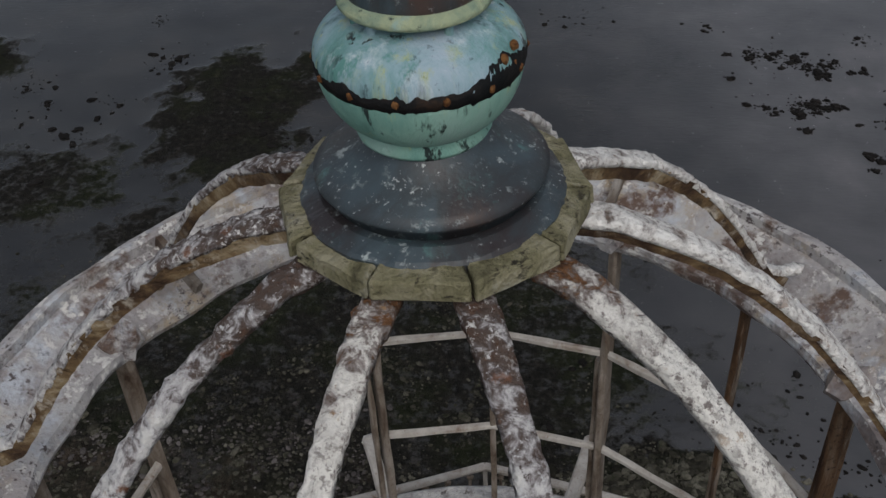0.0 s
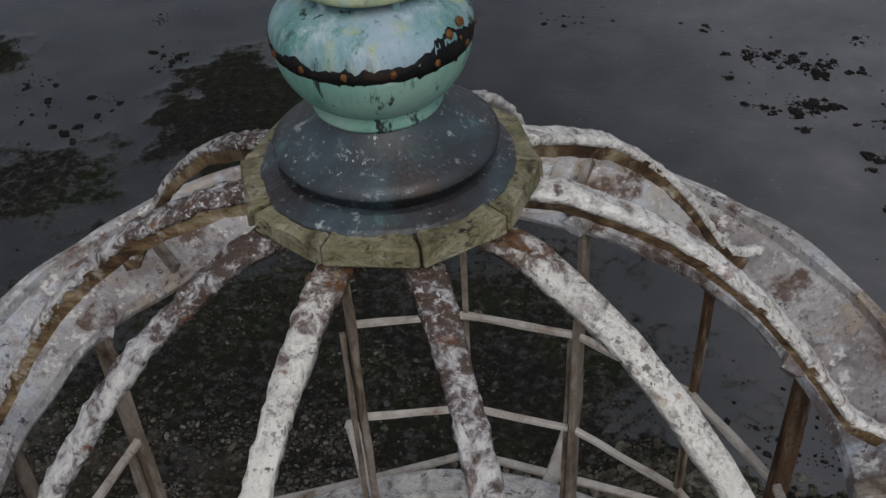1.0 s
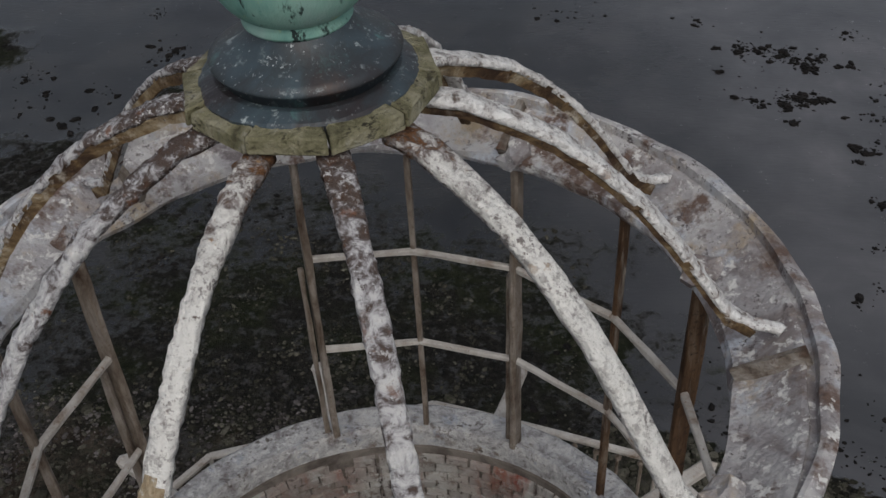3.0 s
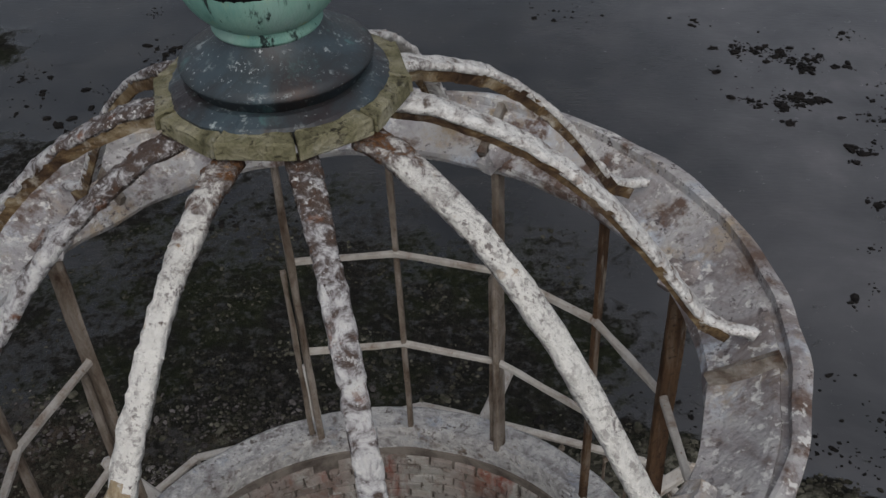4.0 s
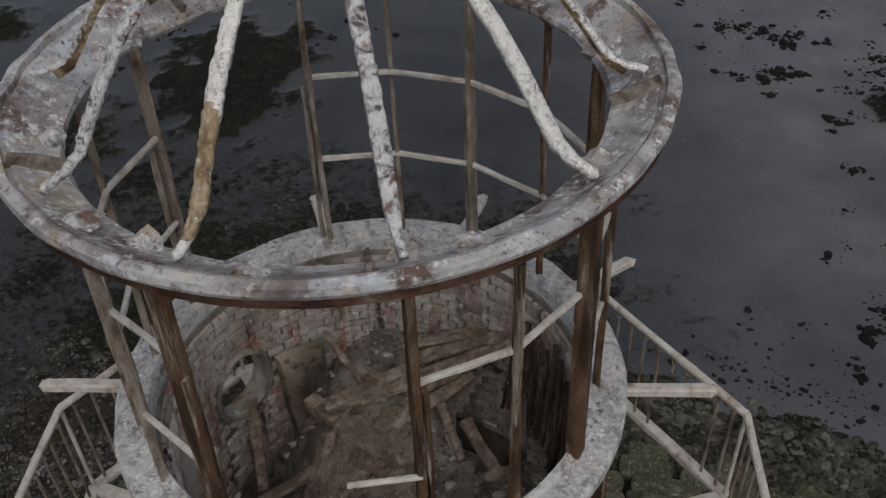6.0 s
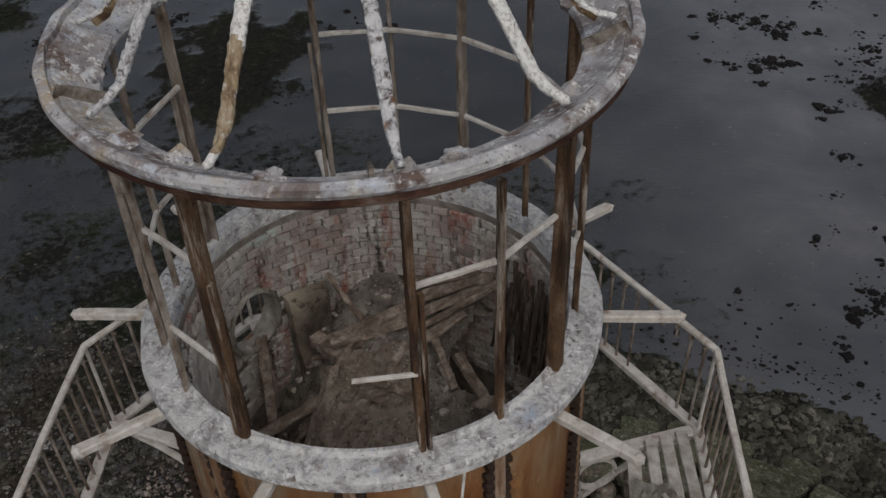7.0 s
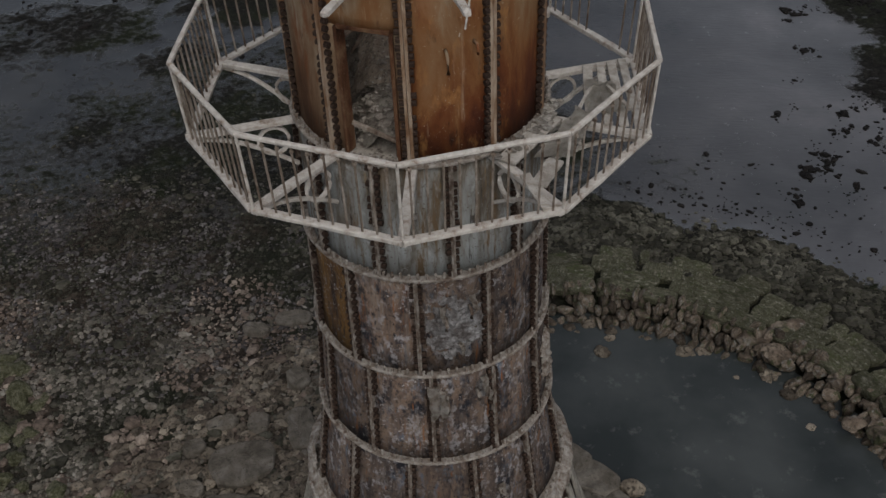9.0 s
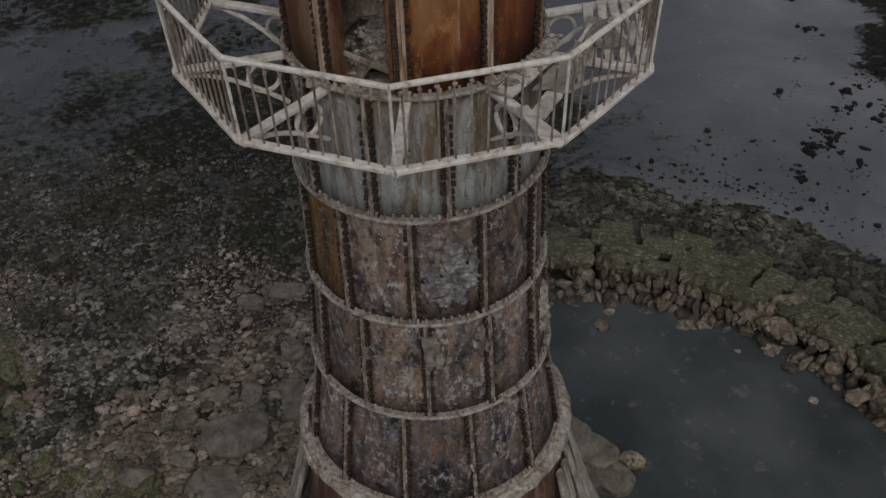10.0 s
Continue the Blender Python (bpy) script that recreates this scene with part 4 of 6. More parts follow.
for i in range(44):
    a = 360 / 44 * i + random.uniform(-2, 2)
    if -160 < ((a + 180) % 360 - 180) < -25:
        continue
    bm = bmesh.new()
    path = [polar(2.28 + 0.05 * random.random(), a, 5.9), polar(2.55, a, 4.9), polar(2.95, a + random.uniform(-1, 1), 3.4), polar(3.6, a, 1.6), polar(4.3, a, -0.2)]
    sweep(bm, path, rect(0.20, 0.10, 0.03), jitter=0.015, scale=[0.8, 0.95, 1.2, 1.5, 1.8])
    part("flute", bm, M_APRON, tower, "pale flute of the casing flaring to the ground")
# small lugs and broken pipe stubs on the plates
for deg, z, r in ((-79, 11.2, 1.72), (-68, 11.35, 1.72), (-80, 9.6, 1.78), (-66, 9.75, 1.78), (-70, 7.3, 1.97), (-58, 7.55, 1.95)):
    bm = bmesh.new()
    c = polar(r + 0.02, deg, z)
    o = polar(1, deg, 0)
    sweep(bm, [c, c + o * 0.09, c + o * 0.12 + Vector((0, 0, -0.06)), c + o * 0.10 + Vector((0, 0, -0.15))], circle(0.026, 7), jitter=0.009)
    part("lug", bm, M_FLANGE, tower, "crusted broken pipe stub", smooth=True)
for deg, z, r, k in ((-86, 9.72, 1.75, 1.9), (-82, 9.58, 1.76, 1.5), (-62, 9.80, 1.75, 1.2), (-60, 9.62, 1.77, 0.9), (-80, 11.30, 1.71, 0.9), (-72, 10.62, 1.72, 0.8), (-66, 11.42, 1.71, 1.0), (-56, 7.45, 1.95, 1.1), (-72, 7.20, 1.98, 1.0), (-90, 12.9, 1.69, 0.9), (-64, 12.75, 1.69, 0.8)):
    bm = bmesh.new()
    c, o = polar(r + 0.01, deg, z), polar(1, deg, 0)
    side = Vector((-o.y, o.x, 0))
    rows = []
    for j in range(7):
        t = j / 6
        w = 0.05 * k * (1 - 0.55 * t) * (1 + 0.5 * noise.noise(Vector((deg, j, 2))))
        q = c + o * (0.13 * k * math.sin(t * 2.2)) + UP * (0.10 * k - 0.26 * k * t) + side * (0.05 * k * noise.noise(Vector((j * 0.6, deg, 0))))
        rows.append([bm.verts.new(q + side * w * u + o * (0.02 * k * (1 - u * u))) for u in (-1, -0.4, 0.4, 1)])
    for p, q in zip(rows, rows[1:]):
        for m in range(3):
            bm.faces.new((p[m], p[m + 1], q[m + 1], q[m]))
    bmesh.ops.solidify(bm, geom=bm.faces[:], thickness=0.012)
    part("peeled_flake", bm, M_RING, tower, "pale curled flake of peeled plate", smooth=True)
# crusted patches on the plates


def crust_patch(deg, z, width, tall, r0, slope, seed, material, high=0.045):
    """A thin ragged crust bulging from the curved plates, its rim sunk into them."""
    bm = bmesh.new()
    n = 46
    g = {}
    for j in range(n + 1):
        for i in range(n + 1):
            u, v = 2 * i / n - 1, 2 * j / n - 1
            p = Vector((u * width * 4, v * tall * 4, seed))
            k = 1 - math.hypot(u, v) ** 2 + 0.9 * noise.fractal(p * 1.6, 0.8, 2.0, 5)
            zz = z + v * tall
            rise = min(1, max(0, k * 3)) * (0.35 + 0.65 * abs(noise.noise(p * 2.5)) * 1.6)
            g[i, j] = (bm.verts.new(polar(r0 + slope * (z - zz) - 0.012 + high * rise, deg + math.degrees(u * width / r0), zz)), k)
    for j in range(n):
        for i in range(n):
            q = [g[i, j], g[i + 1, j], g[i + 1, j + 1], g[i, j + 1]]
            if max(t[1] for t in q) > 0:
                bm.faces.new([t[0] for t in q])
    for v in [v for v in bm.verts if not v.link_faces]:
        bm.verts.remove(v)
    part("crust", bm, material, tower, "pale flaking blister crust")


crust_patch(-74, 10.95, 0.42, 0.60, 1.70, 0.01, 1.3, M_CRUST, 0.075)
crust_patch(-84, 9.60, 0.15, 0.30, 1.745, 0.06, 4.4, M_RING, 0.08)
crust_patch(-62, 9.68, 0.12, 0.20, 1.745, 0.06, 8.1, M_CRUST, 0.07)
crust_patch(-10, 9.15, 0.26, 0.48, 1.80, 0.06, 6.2, M_RING, 0.10)
crust_patch(-168, 6.60, 0.30, 0.34, 2.20, 0.12, 3.9, M_RING, 0.10)
crust_patch(-150, 6.44, 0.36, 0.14, 2.33, 0.0, 5.9, M_RING, 0.06)
crust_patch(-71, 7.25, 0.16, 0.18, 1.98, 0.14, 2.7, M_CRUST)

# ---------------------------------------------------------------- lantern drum
drum = thing("lantern_drum", "rust-streaked iron drum with open doorway below the lantern", "lantern room")
ZD, ZT, RD = 13.69, 16.06, 1.62
DOOR = (-118.5, -95.0, 13.74, 15.44)
for i in range(10):
    a = -90 + 36 * i
    if i == 9:
        a0, a1 = -126.0, -90.0
        M = M_TANPLATE
        part("plate", curved_plate(a0, a1, DOOR[3], RD, ZT, RD), M_RUSTPLATE, drum, smooth=True)
        part("plate", curved_plate(a0, DOOR[0], ZD, RD, DOOR[3], RD, seg=2), M, drum, smooth=True)
        part("plate", curved_plate(DOOR[1], a1, ZD, RD, DOOR[3], RD, seg=2), M, drum, smooth=True)
        bm = bmesh.new()
        for deg in (DOOR[0], DOOR[1]):
            beam(bm, polar(RD - 0.03, deg, DOOR[2]), polar(RD - 0.03, deg, DOOR[3]), 0.05, 0.16, up=polar(1, deg, 0))
        beam(bm, polar(RD - 0.03, DOOR[0], DOOR[3]), polar(RD - 0.03, DOOR[1], DOOR[3]), 0.14, 0.05)
        part("door_frame", bm, M_RUSTFLANGE, drum, "dark rusted door frame")
    elif i == 6:
        # this plate has a round port cut through it
        M = M_TANPLATE
        part("plate", curved_plate(126, 137, ZD, RD, ZT, RD), M, drum, smooth=True)
        part("plate", curved_plate(157, 162, ZD, RD, ZT, RD), M, drum, smooth=True)
        part("plate", curved_plate(137, 157, ZD, RD, 14.90, RD), M, drum, smooth=True)
        part("plate", curved_plate(137, 157, 15.46, RD, ZT, RD), M, drum, smooth=True)
        bm = bmesh.new()
        ring = [polar(RD - 0.09, 147 + math.degrees(0.31 * math.cos(TAU * k / 28) / RD), 15.18 + 0.31 * math.sin(TAU * k / 28)) for k in range(28)]
        sweep(bm, ring, rect(0.05, 0.20, 0.015), up=polar(1, 147, 0), closed=True, jitter=0.008)
        part("port_rim", bm, M_APRON, drum, "round porthole rim with broken edge")
    else:
        M = M_TANPLATE if i in (8, 7) else M_RUSTPLATE
        part("plate", curved_plate(a, a + 36, ZD, RD, ZT, RD, dent=0.006, seed=i), M, drum, smooth=True)
    vertical_flange(a, ZD, RD, ZT - 0.03, RD, out=0.07, gap=0.045, step=0.10, mat=M_TANFLANGE, parent=drum)
ring_flange(ZD, RD, out=0.11, n=90, parent=drum, mat=M_RING)
bm = bmesh.new()
lathe(bm, [(1.50, 16.05), (1.74, 16.05), (1.765, 16.08), (1.76, 16.15), (1.73, 16.18), (1.57, 16.19), (1.545, 16.22), (1.515, 16.22), (1.50, 16.18)], seg=128, wobble=0.012, seed=2)
part("coping", bm, M_COPING, drum, "pale crusted coping ring")
for i in range(10):
    a = -108 + 36 * i
    bm = bmesh.new()
    beam(bm, polar(1.58, a, 16.0), polar(2.36, a, 16.0), 0.085, 0.075, c=0.012, cuts=4, jitter=0.004)
    p = polar(2.36, a, 16.0)
    lump(bm, p, (0.055, 0.055, 0.05), i * 1.3, 1, 0.3)
    part("stay_arm", bm, M_PAINT, drum, "white crusted projecting arm")
for deg, r, z, up in ((-74, 1.63, 15.20, 1), (-62, 1.63, 15.25, 0)):
    bm = bmesh.new()
    c, o = polar(r, deg, z), polar(1, deg, 0)
    sweep(bm, [c, c + o * 0.10, c + o * 0.13 + Vector((0, 0, -0.08)), c + o * 0.11 + Vector((0, 0, -0.26 if up else -0.12))], circle(0.019, 7), jitter=0.006)
    part("lug", bm, M_TANPLATE, drum, "rusted hook lug", smooth=True)
bm = bmesh.new()
lathe(bm, [(1.20, 13.62), (1.63, 13.62), (1.63, 13.70), (1.20, 13.70)], seg=48)
for side in (-1, 1):
    beam(bm, (-1.22, -0.35 - 0.5 * side, 13.66), (0.45, -0.35 - 0.5 * side, 13.66), 0.98, 0.07)
part("floor_plate", bm, M_DEBRIS, drum, "gritty iron floor plate")
# fallen rail across the doorway
fallen = thing("fallen_bar", "rusted bar lying across the doorway sill", "bar")
bm = bmesh.new()
beam(bm, polar(1.60, -116, 14.16), polar(1.60, -96, 13.99), 0.05, 0.05)
part("bar", bm, M_BAR, fallen)

# ---------------------------------------------------------------- gallery
gallery = thing("gallery", "open iron gallery with polygonal white railing", "balcony")
RG, RE, ZR, ZK = 3.10, 3.05, 14.70, 13.65
for i in range(10):
    a = -90 + 36 * i
    c, d = polar(RG, a, 0), polar(RG, a + 36, 0)
    e, f = polar(RE, a, 0), polar(RE, a + 36, 0)
    bm = bmesh.new()
    beam(bm, polar(1.60, a, ZK - 0.03), polar(RE - 0.02, a, ZK - 0.03), 0.13, 0.07, c=0.01, cuts=5, jitter=0.004)
    part("radial_beam", bm, M_PAINT, gallery)
    # scroll bracket under the beam
    bm = bmesh.new()
    sweep(bm, [polar(1.72 + 1.3 * t, a, ZK - 0.72 + 0.62 * math.sin(t * math.pi / 2)) for t in [k / 8 for k in range(9)]], rect(0.06, 0.05, 0.01))
    ring = [polar(2.0 + 0.2 * math.cos(TAU * k / 20), a, ZK - 0.30 + 0.2 * math.sin(TAU * k / 20)) for k in range(20)]
    sweep(bm, ring, rect(0.05, 0.04), closed=True)
    part("scroll_bracket", bm, M_PAINT, gallery, "curled iron bracket")
    bm = bmesh.new()
    beam(bm, e + UP * (ZK - 0.02), f + UP * (ZK - 0.02), 0.11, 0.06, c=0.01, cuts=8, jitter=0.005)
    part("edge_beam", bm, M_PAINT, gallery)
    bm = bmesh.new()
    sag = 0.02 * math.sin(i * 2.1)
    path = [c.lerp(d, t) + UP * (ZR + sag * math.sin(t * math.pi)) for t in [k / 6 for k in range(7)]]
    sweep(bm, path, rect(0.065, 0.055, 0.014), jitter=0.003)
    part("handrail", bm, M_PAINT, gallery)
    bm = bmesh.new()
    beam(bm, e + UP * ZK, c + UP * (ZR - 0.02), 0.035, 0.035, up=polar(1, a, 0), c=0.01)
    part("corner_post", bm, M_PAINT, gallery)
    for k in range(10):
        t = (k + 0.7) / 10.4
        if i == 3 and k in (2, 3, 4):
            short = True
        else:
            short = False
        p = c.lerp(d, t)
        bm = bmesh.new()
        foot = e.lerp(f, t) + UP * ZK if not short else p + UP * (ZR - 0.22)
        lean = Vector((random.uniform(-1, 1), random.uniform(-1, 1), 0)) * 0.008
        sweep(bm, [foot, p + UP * (ZR - 0.10) + lean, p + UP * (ZR - 0.02)], circle(0.0145, 6), up=Vector((1, 0, 0.1)))
        lump(bm, p + UP * (ZR - 0.085), (0.032, 0.032, 0.028), k * 1.7 + i, 1, 0.3)
        part("baluster", bm, M_BAR, gallery)

# loose deck boards left on the gallery
def deck_board(name, label, p, q, w, h=0.035, mat=M_PLANK):
    b = thing(name, label, "plank", "boards left on the gallery")
    bm = bmesh.new()
    beam(bm, p, q, w, h, c=0.006, cuts=7, jitter=0.006)
    part("board", bm, mat, b)


ZB = ZK + 0.03
for x0, y0, x1, y1, w in ((2.24, 0.70, 2.21, -0.72, 0.13), (2.42, 0.76, 2.43, -0.76, 0.11), (2.57, 0.80, 2.62, -0.80, 0.12), (2.72, 0.86, 2.81, -0.84, 0.11)):
    deck_board("deck_board", "bleached loose board across the gallery beams", Vector((x0, y0, ZB)), Vector((x1, y1, ZB)), w)
deck_board("deck_board", "wide dusty plank along the drum foot", Vector((1.14, -1.60, ZB + 0.02)), Vector((1.74, -0.62, ZB + 0.03)), 0.26)
deck_board("deck_board", "bleached loose board across the gallery beams", Vector((1.36, -1.85, ZB)), Vector((1.62, -2.52, ZB)), 0.13)
deck_board("deck_board", "short pale board near the railing", Vector((1.74, -1.55, ZB)), Vector((1.52, -2.05, ZB)), 0.20)
deck_board("deck_board", "narrow slanting strip lying over the boards", Vector((2.24, 0.0, ZB + 0.07)), Vector((2.03, -0.62, ZB + 0.09)), 0.04)
deck_board("deck_board", "narrow slanting strip lying over the boards", Vector((2.46, 0.05, ZB + 0.08)), Vector((2.72, -0.50, ZB + 0.06)), 0.045)


def debris_sheet(corners, seed, lift):
    d = thing("debris_sheet", "crumpled pale sheet of debris on the boards", "debris")
    bm = bmesh.new()
    n = 12
    g = {}
    a, b, c, e = [Vector(q) for q in corners]
    for j in range(n + 1):
        for i in range(n + 1):
            u, v = i / n, j / n
            q = a.lerp(b, u).lerp(e.lerp(c, u), v)
            q += Vector((noise.noise(q * 5 + UP * seed), noise.noise(q * 5 - UP * seed), 0)) * 0.05
            g[i, j] = bm.verts.new((q.x, q.y, q.z + lift + 0.05 * abs(fbm(q.x, q.y, 0.3, seed)) + 0.012 * fbm(q.x, q.y, 0.08, 5)))
    for j in range(n):
        for i in range(n):
            bm.faces.new((g[i, j], g[i + 1, j], g[i + 1, j + 1], g[i, j + 1]))
    bmesh.ops.solidify(bm, geom=bm.faces[:], thickness=0.018)
    bmesh.ops.recalc_face_normals(bm, faces=bm.faces)
    part("sheet", bm, M_SHEET, d)


debris_sheet(((2.16, -0.66, ZB), (2.66, -0.50, ZB), (2.54, 0.17, ZB), (2.20, 0.20, ZB)), 2.0, 0.045)
debris_sheet(((1.46, -1.52, ZB - 0.02), (1.95, -1.48, ZB), (2.26, -0.78, ZB + 0.05), (2.03, -0.56, ZB + 0.12)), 5.0, 0.03)
heap = thing("rubble_heap", "grey rubble heaped against the drum wall", "rubble", kind="stuff")
bm = bmesh.new()
for i in range(90):
    a = random.uniform(-34, -8) if i % 3 else random.uniform(-60, -20)
    k = random.uniform(0.012, 0.05)
    lump(bm, polar(1.68 + random.uniform(0, 0.22), a, ZB + random.uniform(0.02, 0.08)), (k * 1.5, k * 1.1, k * 0.7), i * 1.9 + 0.3, 2, 0.4, facets=7)
part("rubble", bm, M_RUBBLE, heap)
cord = thing("cord", "pale frayed cord hanging from the coping", "cord")
bm = bmesh.new()
sweep(bm, [polar(1.74, -64, 16.10), polar(1.80, -66, 15.8), polar(1.83, -67.5, 15.62), polar(1.83, -68, 15.52)], circle(0.011, 6))
part("strand", bm, M_ROPE, cord)

# ---------------------------------------------------------------- lantern frame
lantern = thing("lantern", "derelict glassless lantern cage of rusted iron", "lantern")
RL, ZL0, ZL1 = 1.55, 16.20, 18.40
THICK = [108, 64, 18, -28, -72, -118, -162, 153]
THIN = [86, 40, -5, -50.5, -141, 176]
BROKEN = -50.5  # this bar has rusted through below the eave
for a in THICK:
    bm = bmesh.new()
    o = polar(1, a, 0)
    t = Vector((-o.y, o.x, 0))
    p, q = polar(RL, a, ZL0), polar(RL + 0.03, a, ZL1)
    w = 0.085 if a in (-28, -118) else 0.05 if a in (-72, -162) else 0.04
    beam(bm, p, q, w, 0.10, up=o, c=0.01, cuts=9, jitter=0.005)
    beam(bm, p + t * 0.05 + o * 0.02, p.lerp(q, 0.62) + t * 0.05 + o * 0.02, 0.03, 0.05, up=o, cuts=7, jitter=0.005)
    part("post", bm, M_POST if a in (-28, -72, -118, 18) else M_BAR, lantern, "thick rust-stained upright")
    bm = bmesh.new()
    lump(bm, polar(RL + 0.02, a, ZL1 - 0.01), (0.09, 0.09, 0.085), a * 0.11, 2, 0.5)
    part("bracket", bm, M_EAVE, lantern, "corroded white bracket block", smooth=False)
for a in THIN:
    bm = bmesh.new()
    beam(bm, polar(RL, a, ZL0 - 0.02), polar(RL + 0.03, a, 18.17 if a == BROKEN else ZL1), 0.045 if a in (BROKEN, -5) else 0.03, 0.05, up=polar(1, a, 0), c=0.005, cuts=7, jitter=0.003)
    part("glazing_bar", bm, M_POST if a in (BROKEN, -5, 40) else M_BAR, lantern)


def cross_bar(a0, a1, z0, z1=None, w=0.035):
    bm = bmesh.new()
    beam(bm, polar(RL, a0, z0), polar(RL, a1, z1 or z0), w, w, c=0.006, cuts=4, jitter=0.003)
    part("cross_bar", bm, M_PAINT, lantern)


for z in (17.655, 16.95):
    for a0, a1 in ((108, 86), (86, 64), (64, 40), (40, 18), (18, -5), (-5, -28), (153, 176), (176, 198)):
        cross_bar(a0, a1, z)
cross_bar(-28, BROKEN, 17.56)
cross_bar(BROKEN, -72, 17.565, 17.59)
cross_bar(-162, -141, 17.63)
cross_bar(-141, -118, 17.63)
cross_bar(-141, -118, 16.80)

# eave
bm = bmesh.new()
lathe(bm, [(1.505, 18.355), (1.52, 18.325), (1.56, 18.325), (1.60, 18.365), (1.80, 18.475), (1.855, 18.49), (1.87, 18.52), (1.865, 18.56), (1.82, 18.575), (1.802, 18.57), (1.797, 18.525), (1.775, 18.52), (1.768, 18.535), (1.745, 18.525), (1.68, 18.475), (1.58, 18.415), (1.515, 18.395)],
      seg=144, wobble=0.016, seed=7)
eave = part("eave", bm, M_EAVE, lantern, "dished cast-iron eave ring, lichened white")
bm = bmesh.new()
lathe(bm, [(1.592, 18.30), (1.80, 18.395), (1.835, 18.425), (1.84, 18.478), (1.79, 18.460), (1.606, 18.345)], seg=144, wobble=0.012, seed=7)
part("fascia", bm, M_FASCIA, eave, "dark rust fascia under the eave rim")
for a in (-6, 66, 138, 210, 282):
    bm = bmesh.new()
    sweep(bm, [polar(1.52, a, 18.41), polar(1.66, a, 18.485), polar(1.78, a, 18.545)], rect(0.035, 0.11, 0.008), jitter=0.008)
    part("joint_flange", bm, M_FLANGE, lantern, "upstanding joint flange of the eave")
for a in (-128, -62, -96):
    bm = bmesh.new()
    lump(bm, polar(1.68, a, 18.505), (0.085, 0.06, 0.035), a, 3, 0.6)
    part("crust", bm, M_EAVE, lantern, "pale crusted lump on the eave")

# ribs
RIB = [(0.36, 19.585), (0.50, 19.565), (0.66, 19.50), (0.82, 19.42), (0.98, 19.29), (1.12, 19.15), (1.26, 18.97), (1.38, 18.79), (1.48, 18.64), (1.58, 18.575), (1.70, 18.54)]


def rib(a, width, twist, thick, mat, foot):
    pts = []
    for k in range(len(RIB) - 1):
        for s in range(8):
            f = s / 8
            r, z = RIB[k][0] + (RIB[k + 1][0] - RIB[k][0]) * f, RIB[k][1] + (RIB[k + 1][1] - RIB[k][1]) * f
            w = twist * math.sin((r - 0.36) * 3.0)
            pts.append(polar(r, a + w + (foot - a) * max(0.0, (r - 0.36) / 1.34) ** 1.2, z))
    pts.append(polar(RIB[-1][0], foot, RIB[-1][1]))
    o = polar(1, a, 0)
    bm = bmesh.new()
    h = width / 2
    t2 = thick * 0.5
    sec = [(-h, -t2), (-h * 0.3, -t2), (h * 0.3, -t2), (h, -t2), (h * 1.03, -t2 * 0.2), (h, t2 * 0.55), (h * 0.8, t2 * 0.9), (h * 0.4, t2), (0, t2 * 1.05), (-h * 0.4, t2), (-h * 0.8, t2 * 0.9), (-h, t2 * 0.55), (-h * 1.03, -t2 * 0.2)]
    rows = []
    for i, p in enumerate(pts):
        q0, q1 = pts[max(0, i - 1)], pts[min(len(pts) - 1, i + 1)]
        d, s, u = frame_of(q1 - q0, UP)
        kk = 1 + 0.08 * noise.noise(Vector((i * 0.13, a, 1))) + 0.07 * noise.noise(Vector((i * 0.75, a, 4))) + 0.05 * noise.noise(Vector((i * 1.9, a, 7)))
        reach = math.hypot(p.x, p.y)
        kk *= 1 + 0.28 * max(0.0, 1 - (reach - 0.36) / 0.42) - 0.42 * max(0.0, min(1.0, (reach - 1.44) / 0.16))
        row = []
        for j, (x, y) in enumerate(sec):
            c = p + s * x * kk + u * y
            bumpy = 0.006 * noise.noise(c * 14 + Vector((a, 0, 0))) + 0.006 * noise.noise(c * 45) + 0.006 * noise.noise(c * 100)
            row.append(bm.verts.new(c + u * bumpy * (1 if y > 0 else 0.3) + s * (bumpy * 0.9 if abs(x) > h * 0.7 else 0)))
        rows.append(row)
    m = len(sec)
    for i in range(len(rows) - 1):
        for j in range(m):
            bm.faces.new((rows[i][j], rows[i][(j + 1) % m], rows[i + 1][(j + 1) % m], rows[i + 1][j]))
    bm.faces.new(rows[0])
    bm.faces.new(list(reversed(rows[-1])))
    top = part("rib", bm, mat, lantern, "curved roof rib crusted white over rust", smooth=True)
    if a == -108:
        # the crust has gone from the lower length, down to the tan core
        top.data.materials.append(M_RAWWOOD)
        for f in top.data.polygons:
            c = f.center
            if 1.22 < math.hypot(c.x, c.y) + 0.10 * noise.noise(c * 9) < 1.60:
                f.material_index = 1
    return top, pts


FEET = {-108: -106.4, -72: -73, -36: -37.4, -144: -138, 0: -1.3}
